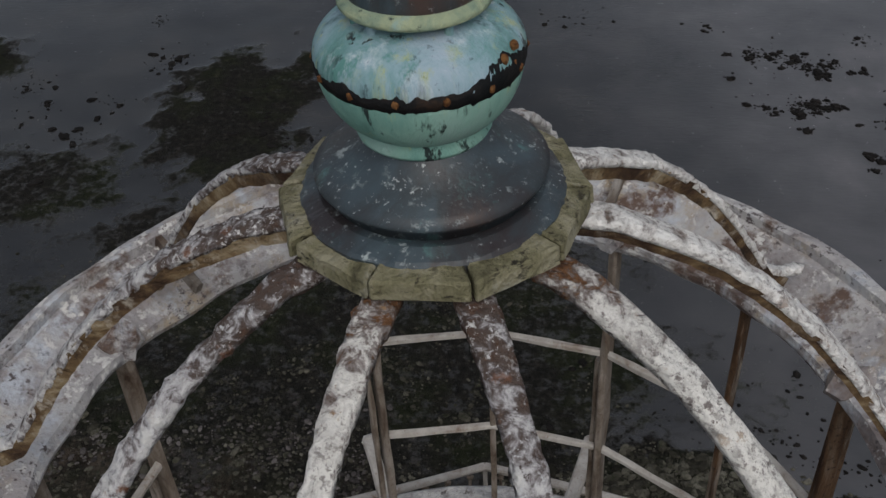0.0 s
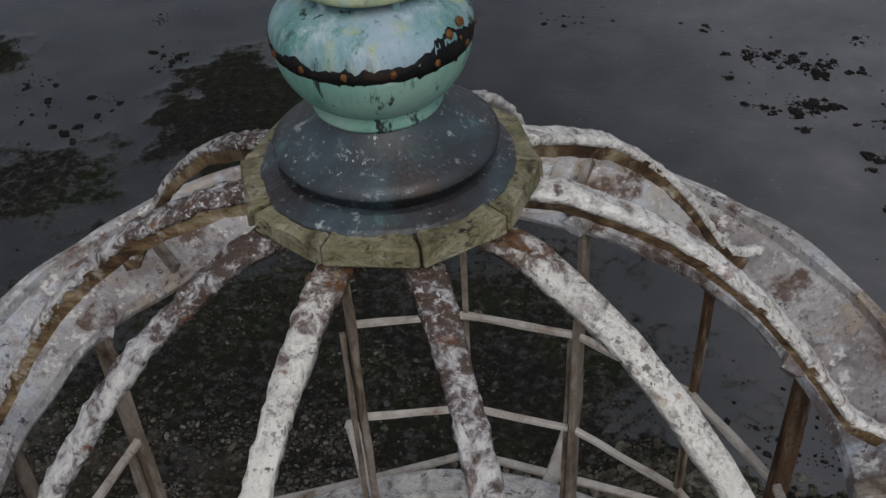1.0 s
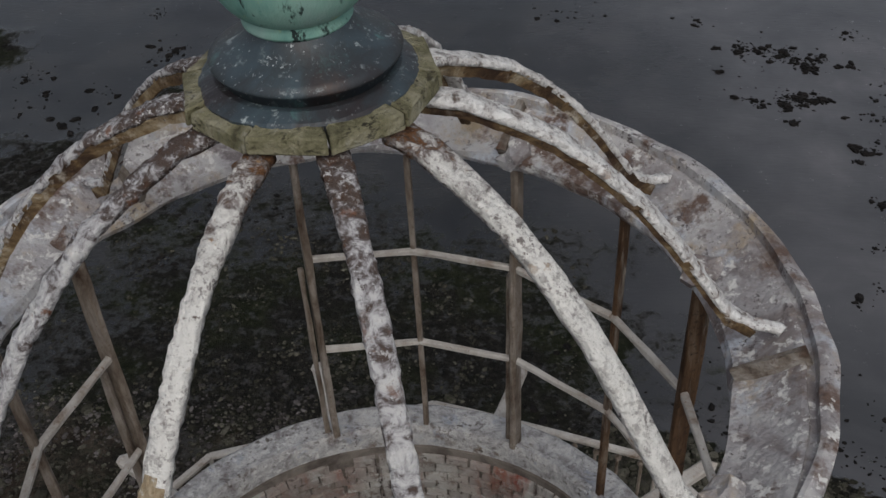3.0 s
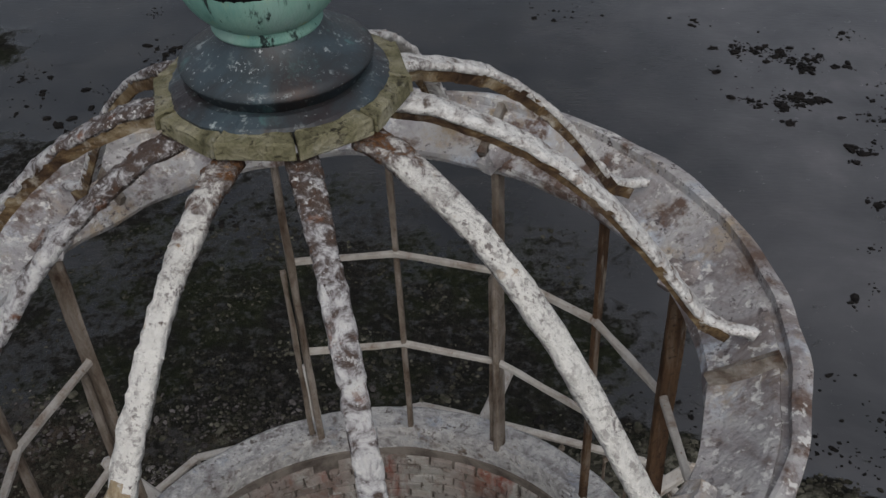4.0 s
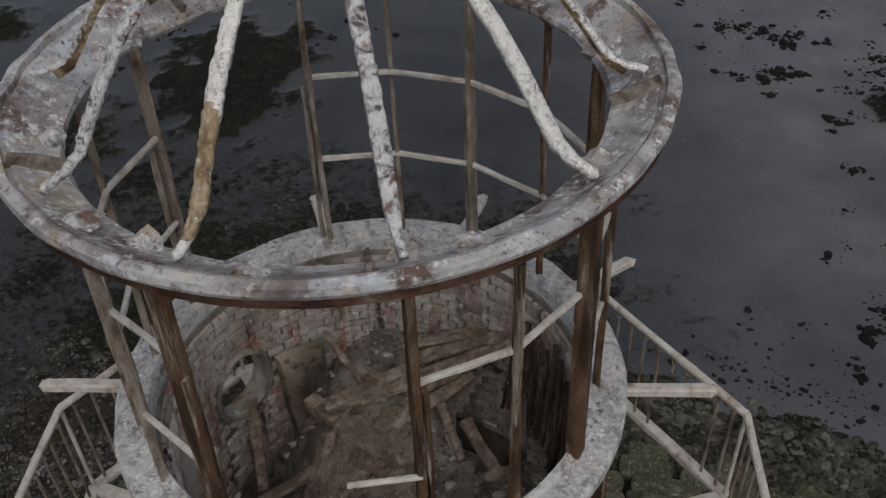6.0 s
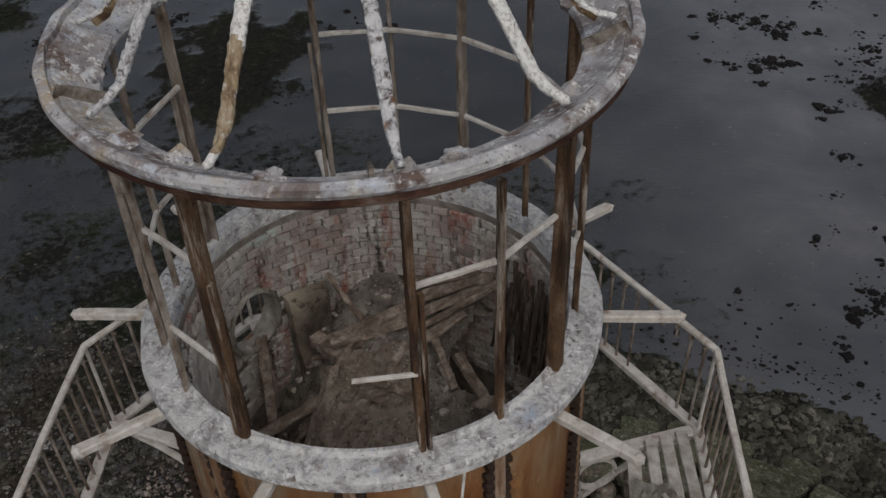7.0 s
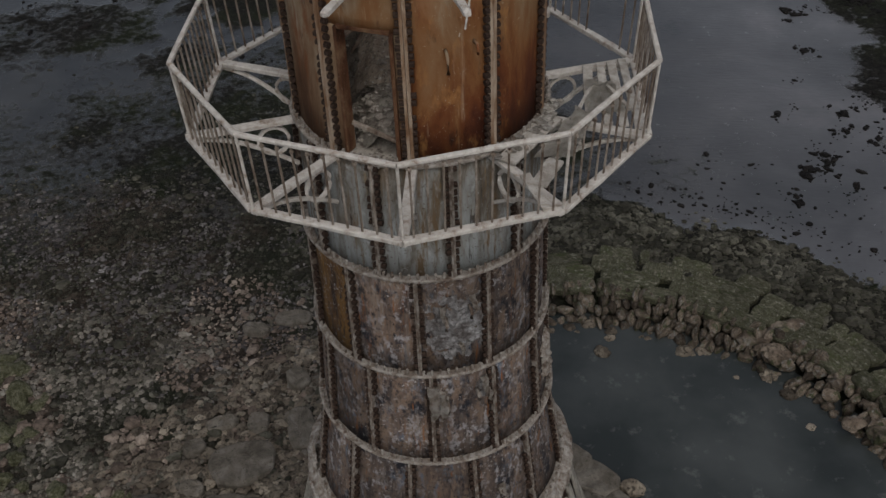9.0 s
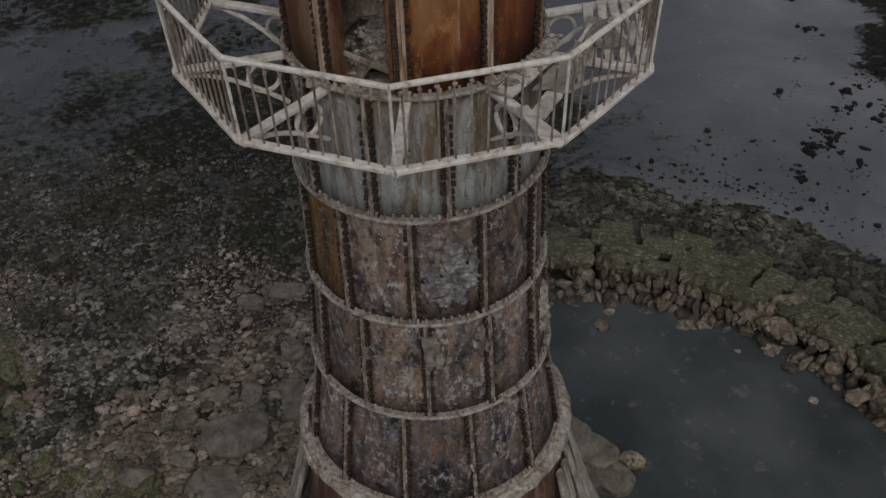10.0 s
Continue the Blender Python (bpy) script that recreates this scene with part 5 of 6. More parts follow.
for a, w, tw, th in ((-108, 0.078, 0.8, 0.04), (-72, 0.080, 0.0, 0.04), (-36, 0.088, -0.8, 0.045), (0, 0.085, -0.5, 0.03), (36, 0.085, 0.5, 0.03),
                     (72, 0.085, 0, 0.03), (108, 0.085, 0, 0.03), (144, 0.085, 0, 0.03), (180, 0.08, 0.5, 0.03), (-144, 0.072, 0.5, 0.04)):
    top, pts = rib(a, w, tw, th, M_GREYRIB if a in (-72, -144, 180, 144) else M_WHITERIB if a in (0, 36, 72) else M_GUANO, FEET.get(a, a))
    if a in (0, 36, 72, 108, 144, 180):
        bm = bmesh.new()
        tall = 0.036 if a == 0 else 0.05
        s = polar(1, a - 90 if a in (0, 36) else a + 90, 0) * 0.034
        sweep(bm, [p + s + Vector((0, 0, -0.012 - tall / 2 + 0.006 * noise.noise(Vector((i * 0.3, a, 2))))) for i, p in enumerate(pts[:-8])], rect(0.012, tall), jitter=0.0015)
        part("web", bm, M_STRAP, top, "brown rusted edge web")

# hub boards round the crown
for i in range(10):
    a0, a1 = -110 + 36 * i + 0.6, -74 + 36 * i - 0.6
    bm = bmesh.new()
    lift = random.uniform(-0.008, 0.008)
    ro = 0.432 + random.uniform(-0.008, 0.008)
    corners = [polar(0.28, a0, 0), polar(ro, a0, 0), polar(ro, a1, 0), polar(0.28, a1, 0)]
    lo = [bm.verts.new(c + UP * (19.616 + lift)) for c in corners]
    hi = [bm.verts.new(c * 0.985 + UP * (19.676 + lift + (0.02 if j in (0, 3) else 0))) for j, c in enumerate(corners)]
    bm.faces.new(lo)
    bm.faces.new(hi)
    for j in range(4):
        bm.faces.new((lo[j], lo[(j + 1) % 4], hi[(j + 1) % 4], hi[j]))
    bmesh.ops.bevel(bm, geom=bm.edges[:], offset=0.006, segments=1, affect="EDGES")
    bmesh.ops.subdivide_edges(bm, edges=[e for e in bm.edges if e.calc_length() > 0.15], cuts=4)
    for v in bm.verts:
        v.co += Vector((noise.noise(v.co * 30), noise.noise(v.co * 31 + UP), noise.noise(v.co * 29 - UP))) * 0.006
    part("crown_board", bm, M_BOARD, lantern, "mossy split wooden board")

# ---------------------------------------------------------------- finial
finial = thing("finial", "verdigris copper ball finial on a dark copper base", "finial")
bm = bmesh.new()
spin(bm, [(0, 19.62), (0.345, 19.62), (0.362, 19.668), (0.363, 19.684), (0.352, 19.694), (0.31, 19.712), (0, 19.712)], 120)
for v in bm.verts:
    r = math.hypot(v.co.x, v.co.y)
    if r > 0.34:
        k = 1 + 0.022 * noise.noise(v.co * 9) + 0.016 * noise.noise(v.co * 38)
        v.co = Vector((v.co.x * k, v.co.y * k, v.co.z + 0.006 * noise.noise(v.co * 20)))
part("base_flange", bm, M_DARKCOPPER, finial, "flat dark copper flashing", smooth=False)
bm = bmesh.new()
spin(bm, [(0, 19.705), (0.284, 19.705), (0.288, 19.750), (0.313, 19.755), (0.317, 19.768), (0.288, 19.788), (0.236, 19.812), (0.192, 19.842), (0.165, 19.872), (0.152, 19.90), (0, 19.90)], 64)
part("cone", bm, M_DARKCOPPER, finial, "flared dark copper cone", smooth=True)
bm = bmesh.new()
prof = [(0.248, 20.076), (0.262, 20.080), (0.266, 20.10)]
for k in range(13):
    t = 0.08 + 1.12 * k / 12
    prof.append((0.266 * math.cos(t) ** 0.75, 20.104 + 0.118 * math.sin(t)))
prof += [(0.11, 20.216), (0, 20.216)]
spin(bm, [(0, 20.076)] + prof, 96)
ball = part("ball", bm, M_COPPER, finial, "streaked blue-green copper shoulder of the ball", smooth=True)
bm = bmesh.new()
prof = [(0, 19.885), (0.140, 19.885)]
for k in range(16):
    t = -1.16 + 1.10 * k / 15
    prof.append((0.262 * math.cos(t) ** 0.72, 20.086 + 0.205 * math.sin(t)))
spin(bm, prof + [(0, 20.075)], 96)
part("bowl", bm, M_BOWL, ball, "mint green lower bowl of the ball", smooth=True)
bm = bmesh.new()
lathe(bm, [(0.12, 19.874), (0.172, 19.874), (0.178, 19.886), (0.166, 19.904), (0.146, 19.922), (0.12, 19.922)], seg=72, wobble=0.006, seed=3)
part("neck_ring", bm, M_BOWL, finial, "pale green collar under the ball", smooth=True)
# black band: level at the seam, its upper edge eaten ragged
bm = bmesh.new()
band = []
for k in range(240):
    a = 360 * k / 240
    d = Vector((math.cos(radians(a)), math.sin(radians(a)), 0))
    up = 0.026 + 0.016 * noise.noise(d * 3.1) + 0.012 * noise.noise(d * 11 + UP) + 0.006 * noise.noise(d * 34)
    up += 0.05 * max(0.0, 1 - abs(a - 325) / 26)
    down = 0.010 + 0.006 * noise.noise(d * 9 - UP) + 0.028 * max(0.0, noise.noise(d * 17 + UP * 4) - 0.25)
    hi, lo = 20.080 + max(0.006, up), 20.080 - max(0.004, down)
    def shell(z):
        v = max(-0.98, min(0.98, (z - 20.104) / 0.118)) if z > 20.09 else max(-0.98, (z - 20.086) / 0.205)
        return (0.266 if z > 20.09 else 0.262) * (1 - v * v) ** 0.37 + 0.002
    band.append([bm.verts.new(d * (shell(z) - inset) + UP * z) for z, inset in ((lo, 0.012), (lo, 0), ((lo + hi) / 2, -0.001), (hi, 0), (hi, 0.012))])
for k in range(240):
    p, q = band[k], band[(k + 1) % 240]
    for m in range(5):
        bm.faces.new((p[m], q[m], q[(m + 1) % 5], p[(m + 1) % 5]))
part("seam", bm, M_SEAM, ball, "ragged black band along the seam", smooth=True)
for i in range(14):
    a = -150 + 360 / 14 * i
    bm = bmesh.new()
    lump(bm, polar(0.265, a, 20.092), (0.009, 0.009, 0.012), i, 2, 0.3)
    part("rivet", bm, M_RIVET, ball, "orange rust rivet")
for a, z in ((-35, 20.140), (-24, 20.155), (-27, 20.115)):
    bm = bmesh.new()
    lump(bm, polar(0.256, a, z), (0.011, 0.011, 0.014), a, 2, 0.3)
    part("rivet", bm, M_RIVET, ball, "orange rust rivet")
bm = bmesh.new()
spin(bm, [(0, 20.245), (0.160, 20.245), (0.168, 20.26), (0.166, 20.28), (0.163, 20.46), (0.145, 20.50), (0, 20.51)], 64)
part("cylinder", bm, M_DARKCOPPER, finial, "dark copper drum with a pale rolled edge", smooth=True)
bm = bmesh.new()
lathe(bm, [(0.150, 20.238), (0.182, 20.232), (0.190, 20.240), (0.189, 20.252), (0.170, 20.266), (0.150, 20.266)], seg=96, wobble=0.010, seed=5)
part("rim", bm, M_LIP, finial, "yellow-green rolled rim", smooth=True)
for a in (-128, -58, 10, 75, 140, 205):
    bm = bmesh.new()
    beam(bm, polar(0.158, a, 20.19), polar(0.158, a, 20.245), 0.022, 0.022)
    part("support", bm, M_COPPER, finial)

# the ball and drum lean a little to one side
for ob in finial.children:
    if ob.name.split(".")[0] in ("ball", "cylinder", "rim", "support", "neck_ring"):
        ob.location.x -= 0.012

# ---------------------------------------------------------------- inside the drum
lining = thing("brick_lining", "crumbling red and grey brick lining inside the drum", "brick wall")
RB = 1.47
PORT = (147.0, 15.18, 0.30)
bm = bmesh.new()
seg, rows_n = 120, 30
cells = {}
for j in range(rows_n + 1):
    for i in range(seg):
        for k, rr in enumerate((RB + 0.012, RB + 0.10)):
            cells[i, j, k] = bm.verts.new(polar(rr, 360 * i / seg, 13.2 + (16.05 - 13.2) * j / rows_n))


def void(a, z):
    """Openings through the lining: the doorway and the round port."""
    a = (a + 180) % 360 - 180
    if DOOR[0] - 1 < a < DOOR[1] + 1 and DOOR[2] - 0.02 < z < DOOR[3] + 0.02:
        return True
    d = math.hypot(radians(a - PORT[0]) * RB, z - PORT[1])
    return d < PORT[2]


for j in range(rows_n):
    for i in range(seg):
        n = (i + 1) % seg
        am, zm = 360 * (i + 0.5) / seg, 13.2 + (16.05 - 13.2) * (j + 0.5) / rows_n
        if void(am, zm):
            continue
        bm.faces.new((cells[i, j, 0], cells[n, j, 0], cells[n, j + 1, 0], cells[i, j + 1, 0]))
        bm.faces.new((cells[i, j, 1], cells[i, j + 1, 1], cells[n, j + 1, 1], cells[n, j, 1]))
        for (i2, j2, e) in ((i - 1, j, 0), (i + 1, j, 1), (i, j - 1, 2), (i, j + 1, 3)):
            a2, z2 = 360 * (i2 + 0.5) / seg, 13.2 + (16.05 - 13.2) * (j2 + 0.5) / rows_n
            if void(a2, z2) or j2 in (-1, rows_n):
                x0, x1 = {0: ((i, j), (i, j + 1)), 1: ((n, j), (n, j + 1)), 2: ((i, j), (n, j)), 3: ((i, j + 1), (n, j + 1))}[e]
                bm.faces.new((cells[(*x0, 0)], cells[(*x1, 0)], cells[(*x1, 1)], cells[(*x0, 1)]))
for v in [v for v in bm.verts if not v.link_faces]:
    bm.verts.remove(v)
part("mortar", bm, M_MORTAR, lining)


def heap_z(x, y):
    z = 14.56 + 0.43 * y - 1.15 * max(0.0, -x - 0.40) + 0.10 * fbm(x, y, 0.5, 2) + 0.04 * fbm(x, y, 0.15, 6)
    return z


def in_hole(x, y, grow=0.0):
    """The gap where the floor has fallen into the shaft."""
    return math.hypot((x - 0.87) / (0.31 + grow), (y - 0.64) / (0.42 + grow)) + 0.14 * fbm(x, y, 0.3, 9) < 1


floor_heap = thing("debris_floor", "grey slope of collapsed floor rubble inside the drum", "debris")
bm = bmesh.new()
N = 56
g = {}
for j in range(N + 1):
    for i in range(N + 1):
        x, y = -1.47 + 2.94 * i / N, -1.47 + 2.94 * j / N
        if math.hypot(x, y) < 1.50:
            g[i, j] = bm.verts.new((x, y, heap_z(x, y)))
for j in range(N):
    for i in range(N):
        q = [(i, j), (i + 1, j), (i + 1, j + 1), (i, j + 1)]
        if all(k in g for k in q) and not in_hole(-1.47 + 2.94 * (i + 0.5) / N, -1.47 + 2.94 * (j + 0.5) / N):
            bm.faces.new([g[k] for k in q])
bmesh.ops.solidify(bm, geom=bm.faces[:], thickness=0.09)
part("slope", bm, M_DEBRIS, floor_heap, smooth=True)
bm = bmesh.new()
for i in range(760):
    r, a = 1.38 * math.sqrt(random.random()), random.uniform(0, TAU) if i < 400 else random.uniform(-2.6, -0.9)
    x, y = r * math.cos(a), r * math.sin(a)
    if in_hole(x, y, 0.05):
        continue
    k = min(0.07, 0.012 / (random.random() + 0.08) ** 0.7)
    on_slab = 0.05 if i >= 560 and -0.7 < x < 0.35 and -0.7 < y < 0.6 else 0.0
    lump(bm, (x, y, heap_z(x, y) + on_slab + k * 0.3), (k * 1.5, k, k * 0.8), i * 0.77, 1, 0.4)
rub = part("rubble", bm, M_DEBRIS, floor_heap)
rub["kind"] = "stuff"
slab = thing("fallen_slab", "pale flat slab lying on the debris slope", "slab")
bm = bmesh.new()
g = {}
a, b, c, e = Vector((-0.85, -0.75, 14.12)), Vector((0.44, -0.75, 14.22)), Vector((0.26, 0.80, 14.96)), Vector((-0.66, 0.58, 14.68))
for j in range(21):
    for i in range(21):
        q = a.lerp(b, i / 20).lerp(e.lerp(c, i / 20), j / 20)
        q += Vector((noise.noise(q * 4), noise.noise(q * 4 + UP * 3), 0)) * 0.10
        g[i, j] = bm.verts.new((q.x, q.y, max(heap_z(q.x, q.y) + 0.05, 14.56 + 0.43 * q.y - 1.0 * max(0.0, -q.x - 0.55) + 0.04) + 0.02 * fbm(q.x, q.y, 0.3, 4) + 0.012 * fbm(q.x, q.y, 0.08, 4)))
for j in range(20):
    for i in range(20):
        bm.faces.new((g[i, j], g[i + 1, j], g[i + 1, j + 1], g[i, j + 1]))
bmesh.ops.solidify(bm, geom=bm.faces[:], thickness=0.05)
bmesh.ops.recalc_face_normals(bm, faces=bm.faces)
part("slab", bm, M_TANSLAB, slab)
TIMBERS = [((-0.61, 1.27, 15.34), (-0.25, 1.00, 14.97), 0.05, 0.04), ((-0.54, 0.74, 14.98), (0.12, 1.00, 15.13), 0.13, 0.10), ((-0.50, 0.52, 14.80), (-0.20, 0.98, 15.05), 0.08, 0.06),
           ((0.22, 0.90, 14.98), (0.98, 1.04, 15.44), 0.06, 0.05), ((0.20, 1.02, 15.06), (1.00, 1.06, 15.46), 0.13, 0.04), ((0.16, 1.15, 15.14), (0.92, 1.12, 15.46), 0.13, 0.04), ((0.12, 1.27, 15.20), (0.80, 1.20, 15.42), 0.12, 0.04),
           ((0.26, 0.80, 14.94), (0.66, 0.98, 15.14), 0.12, 0.04), ((0.60, 0.74, 14.84), (0.92, 0.24, 14.62), 0.10, 0.06), ((0.44, 0.62, 14.82), (0.72, 0.08, 14.60), 0.03, 0.03), ((0.72, 0.24, 14.66), (1.16, 0.36, 14.72), 0.13, 0.06),
           ((0.40, 0.80, 14.96), (0.58, 0.36, 14.78), 0.07, 0.05), ((-0.27, 0.95, 15.00), (-0.32, 0.50, 14.82), 0.10, 0.05), ((-0.60, 0.42, 14.60), (-1.20, 0.16, 14.34), 0.11, 0.05), ((-1.18, 0.80, 14.98), (-1.12, 0.44, 14.20), 0.10, 0.04),
           ((-0.72, 0.92, 14.85), (-0.44, 0.68, 14.86), 0.14, 0.12)]
random.seed(41)
for k in range(22):
    x, y = random.uniform(-0.7, 1.1), random.uniform(0.15, 1.15)
    if math.hypot(x, y) > 1.2 or in_hole(x, y, 0.08):
        continue
    t, l = random.uniform(-0.6, 0.9), random.uniform(0.25, 0.6)
    dx, dy = math.cos(t) * l / 2, math.sin(t) * l / 2
    if in_hole(x - dx, y - dy, 0.08) or in_hole(x + dx, y + dy, 0.08) or x > 0.55:
        continue
    za, zb = heap_z(x - dx, y - dy), heap_z(x + dx, y + dy)
    TIMBERS.append(((x - dx, y - dy, za + 0.05), (x + dx, y + dy, zb + random.uniform(0.04, 0.16)), random.uniform(0.03, 0.11), random.uniform(0.025, 0.05)))
for p, q, w, h in TIMBERS:
    t = thing("rotten_timber", "grey rotten timber fallen on the debris", "timber", "fallen timbers inside the drum")
    bm = bmesh.new()
    beam(bm, p, q, w, h, c=0.012, cuts=6, jitter=0.010)
    part("baulk", bm, M_TIMBER, t)
for k in range(24):
    a = 2 + k * 1.9 + random.uniform(-1, 1)
    t = thing("hanging_lath", "splintered dark lath leaning on the lining", "lath", "laths leaning on the lining")
    bm = bmesh.new()
    lean = random.uniform(-9, 9)
    beam(bm, polar(RB - 0.06 - 0.13 * random.random(), a + lean, 14.60 + random.uniform(0, 0.3)), polar(RB - 0.04, a, 15.62 + random.uniform(-0.35, 0.28)), random.uniform(0.018, 0.06), 0.025, up=polar(1, a, 0), c=0.004, cuts=5, jitter=0.008)
    part("lath", bm, M_LATH, t)
chunk = thing("fallen_lining", "curved rough grey chunk of lining standing on debris", "brickwork")
part("chunk", curved_plate(117, 134, 13.95, 1.34, 15.28, 1.40, t=0.10, seg=26, rows=30, dent=0.07, seed=3), M_COBBLE, chunk)
rod = thing("loose_rod", "short pale rod caught on an upright", "rod")
bm = bmesh.new()
beam(bm, polar(1.60, -86.5, 16.94), polar(1.60, -72, 16.93), 0.03, 0.03)
part("rod", bm, M_PAINT, rod)

# rough plaster coat over part of the lining
bm = bmesh.new()
g = {}
for j in range(61):
    for i in range(101):
        a, z = 160 + 78 * i / 100, 13.8 + 2.14 * j / 60
        p = polar(1.5, a, z)
        k = min(1.0, (a - 160) / 30, (238 - a) / 14, (15.94 - z) / 0.14) + 0.8 * noise.fractal(p * 3.0, 0.8, 2.0, 4) - 0.1
        g[i, j] = (bm.verts.new(polar(RB + 0.03 - 0.075 * max(0, min(1, k * 2.5)) + 0.014 * noise.fractal(p * 9, 0.8, 2.0, 4), a, z)), k, void(a, z))
for j in range(60):
    for i in range(100):
        q = [g[i, j], g[i + 1, j], g[i + 1, j + 1], g[i, j + 1]]
        if max(t[1] for t in q) > 0 and not any(t[2] for t in q):
            bm.faces.new([t[0] for t in q])
for v in [v for v in bm.verts if not v.link_faces]:
    bm.verts.remove(v)
part("plaster", bm, M_PLASTER, lining, "rough grey plaster coat", smooth=True)

# ---------------------------------------------------------------- shore stones
random.seed(11)
places, green_places = [], []
tries = 0
while len(places) + len(green_places) < 42000 and tries < 220000:
    tries += 1
    x, y = random.uniform(-24, 1.5), random.uniform(-6, 24)
    if math.hypot(x, y) < 3.6:
        continue
    if random.random() > shingle(x, y) * (1 if y < 12 else 0.55):
        continue
    weedy = y > 10.5 + 2 * fbm(x, y, 3, 19)
    k = random.choice((0.025, 0.03, 0.035, 0.04, 0.05, 0.06, 0.08)) * random.uniform(0.8, 1.3)
    k *= 1.0 if y < 7 else 0.75
    if random.random() < 0.02:
        k *= 2.4
    (green_places if weedy or fbm(x, y, 4, 12) + 0.04 * max(0, -x - 8) > 0.12 else places).append((x, y, lay(x, y) + k * 0.15, k * random.uniform(1, 1.6), k, k * random.uniform(0.5, 0.8), random.uniform(0, TAU)))
scatter("shingle_stones", places, M_STONE, "grey-brown rounded shingle stones", "shingle", 1, 1)
if green_places:
    scatter("algae_stones", green_places, M_GREENSTONE, "green algae-stained shingle stones", "shingle", 5, 1)
places, strays = [], []
while len(places) < 17000:
    x, y = random.uniform(0.5, 18), random.uniform(3, 19)
    r, a = ring_r(x, y)
    ri = bank_in(a)
    if r < ri + 2.0 or random.random() > shingle(x, y) ** 1.5 * 1.1 + (0.035 if r < 14 else 0.006 if r < 16.5 else 0):
        continue
    k = min(0.19, 0.021 / (random.random() + 0.05) ** 0.62) * random.uniform(0.8, 1.2)
    (strays if r > 12.9 else places).append((x, y, lay(x, y) + k * 0.1, k * random.uniform(1, 1.7), k, k * random.uniform(0.5, 0.8), random.uniform(0, TAU)))
scatter("stray_rocks", strays, M_CLUMP, "small black rocks strewn over wet mud", "rocks", 14, 1, 0.6)
scatter("shore_rocks", places, M_GREENSTONE, "dark weedy rocks along the shore", "rocks", 9, 2)
# mussel clumps on the flat
places = []
CLUSTERS = [(10.2, 36.2, 1.0, 60), (12.6, 35.6, 1.6, 90), (13.6, 34.8, 0.8, 50), (11.0, 32.0, 0.9, 150), (12.2, 31.5, 1.3, 60), (13.4, 28.2, 0.9, 40), (-16, 38, 4, 40), (-9, 33, 4.5, 160), (-17, 28, 4, 60), (-20, 36, 4, 50), (3.5, 39, 4, 22),
            (17.0, 24.5, 3.0, 200), (16.0, 30, 2.2, 110), (13.6, 21.5, 2.2, 22), (12.2, 17.5, 1.8, 50), (12.6, 19.8, 1.2, 40), (11.6, 21.0, 1.0, 14), (-11, 24, 4, 70), (8.0, 33.5, 6, 40), (19, 21, 4, 260), (11.5, 15.5, 1.6, 40), (19, 28, 3.5, 200), (15.8, 35, 2.5, 70), (17, 33, 2, 80)]
for cx, cy, rad, n in CLUSTERS:
    cores = [(random.gauss(cx, rad * 0.55), random.gauss(cy, rad * 0.45), rad * random.uniform(0.06, 0.22)) for _ in range(max(3, n // 12))]
    for _ in range(int(n * 1.5)):
        ox, oy, spread = random.choice(cores)
        x, y = random.gauss(ox, spread), random.gauss(oy, spread)
        k = min(0.17, 0.022 / (random.random() + 0.08) ** 0.8) * random.uniform(0.7, 1.1)
        places.append((x, y, lay(x, y) + k * 0.1, k * random.uniform(1.0, 1.9), k, k * random.uniform(0.45, 0.7), random.uniform(0, TAU)))
scatter("mussel_clumps", places, M_CLUMP, "black mussel-covered clumps on wet mud", "mussel clumps", 21, 2, 0.9)

# tight cobbles round the tower foot
places = []
random.seed(29)
for _ in range(3600):
    a, r = radians(random.uniform(90, 200)), 3.6 + 6.2 * random.random() ** 1.3
    x, y = r * math.cos(a) - 0.3, r * math.sin(a)
    k = random.uniform(0.05, 0.13) * (1.3 if random.random() < 0.15 else 1)
    places.append((x, y, lay(x, y) + 0.02, k * random.uniform(1.1, 1.8), k, k * 0.6, random.gauss(0.9, 0.6)))
scatter("cobbles", places, M_COBBLE, "packed grey cobbles round the tower foot", "cobbles", 51, 2, 0.3)

places = []
for _ in range(9000):
    x, y = random.uniform(-14, -3.5), random.uniform(1.5, 10.5)
    if fbm(x, y, 2.2, 31) < -0.12 * random.random() - 0.02:
        continue
    if math.hypot(x, y) < 4 or random.random() < max(0, (y - 7) / 4):
        continue
    k = random.uniform(0.035, 0.085) * (1.7 if random.random() < 0.04 else 1)
    places.append((x, y, lay(x, y) + k * 0.1, k * random.uniform(1.1, 1.8), k, k * 0.6, random.uniform(0, TAU)))
scatter("pebbles", places, M_PEBBLE, "mixed brown and grey beach pebbles", "pebbles", 57, 1, 0.3)

places = []
for _ in range(15000):
    x, y = random.uniform(-18, -3.0), random.uniform(6.5, 17.5)
    if fbm(x, y, 2.6, 43) < -0.22 * random.random() - 0.04 or math.hypot(x, y) < 5:
        continue
    if random.random() < max(0, (y - 14) / 3.5) or random.random() < max(0, (9 - y) / 3.5):
        continue
    k = min(0.11, 0.020 / (random.random() + 0.06) ** 0.55)
    places.append((x, y, lay(x, y) + k * 0.1, k * random.uniform(1.1, 1.9), k, k * 0.6, random.uniform(0, TAU)))
scatter("shingle", places, M_SHINGLE, "dark grey shingle strewn over the flat", "shingle", 71, 1, 0.3)

places = []
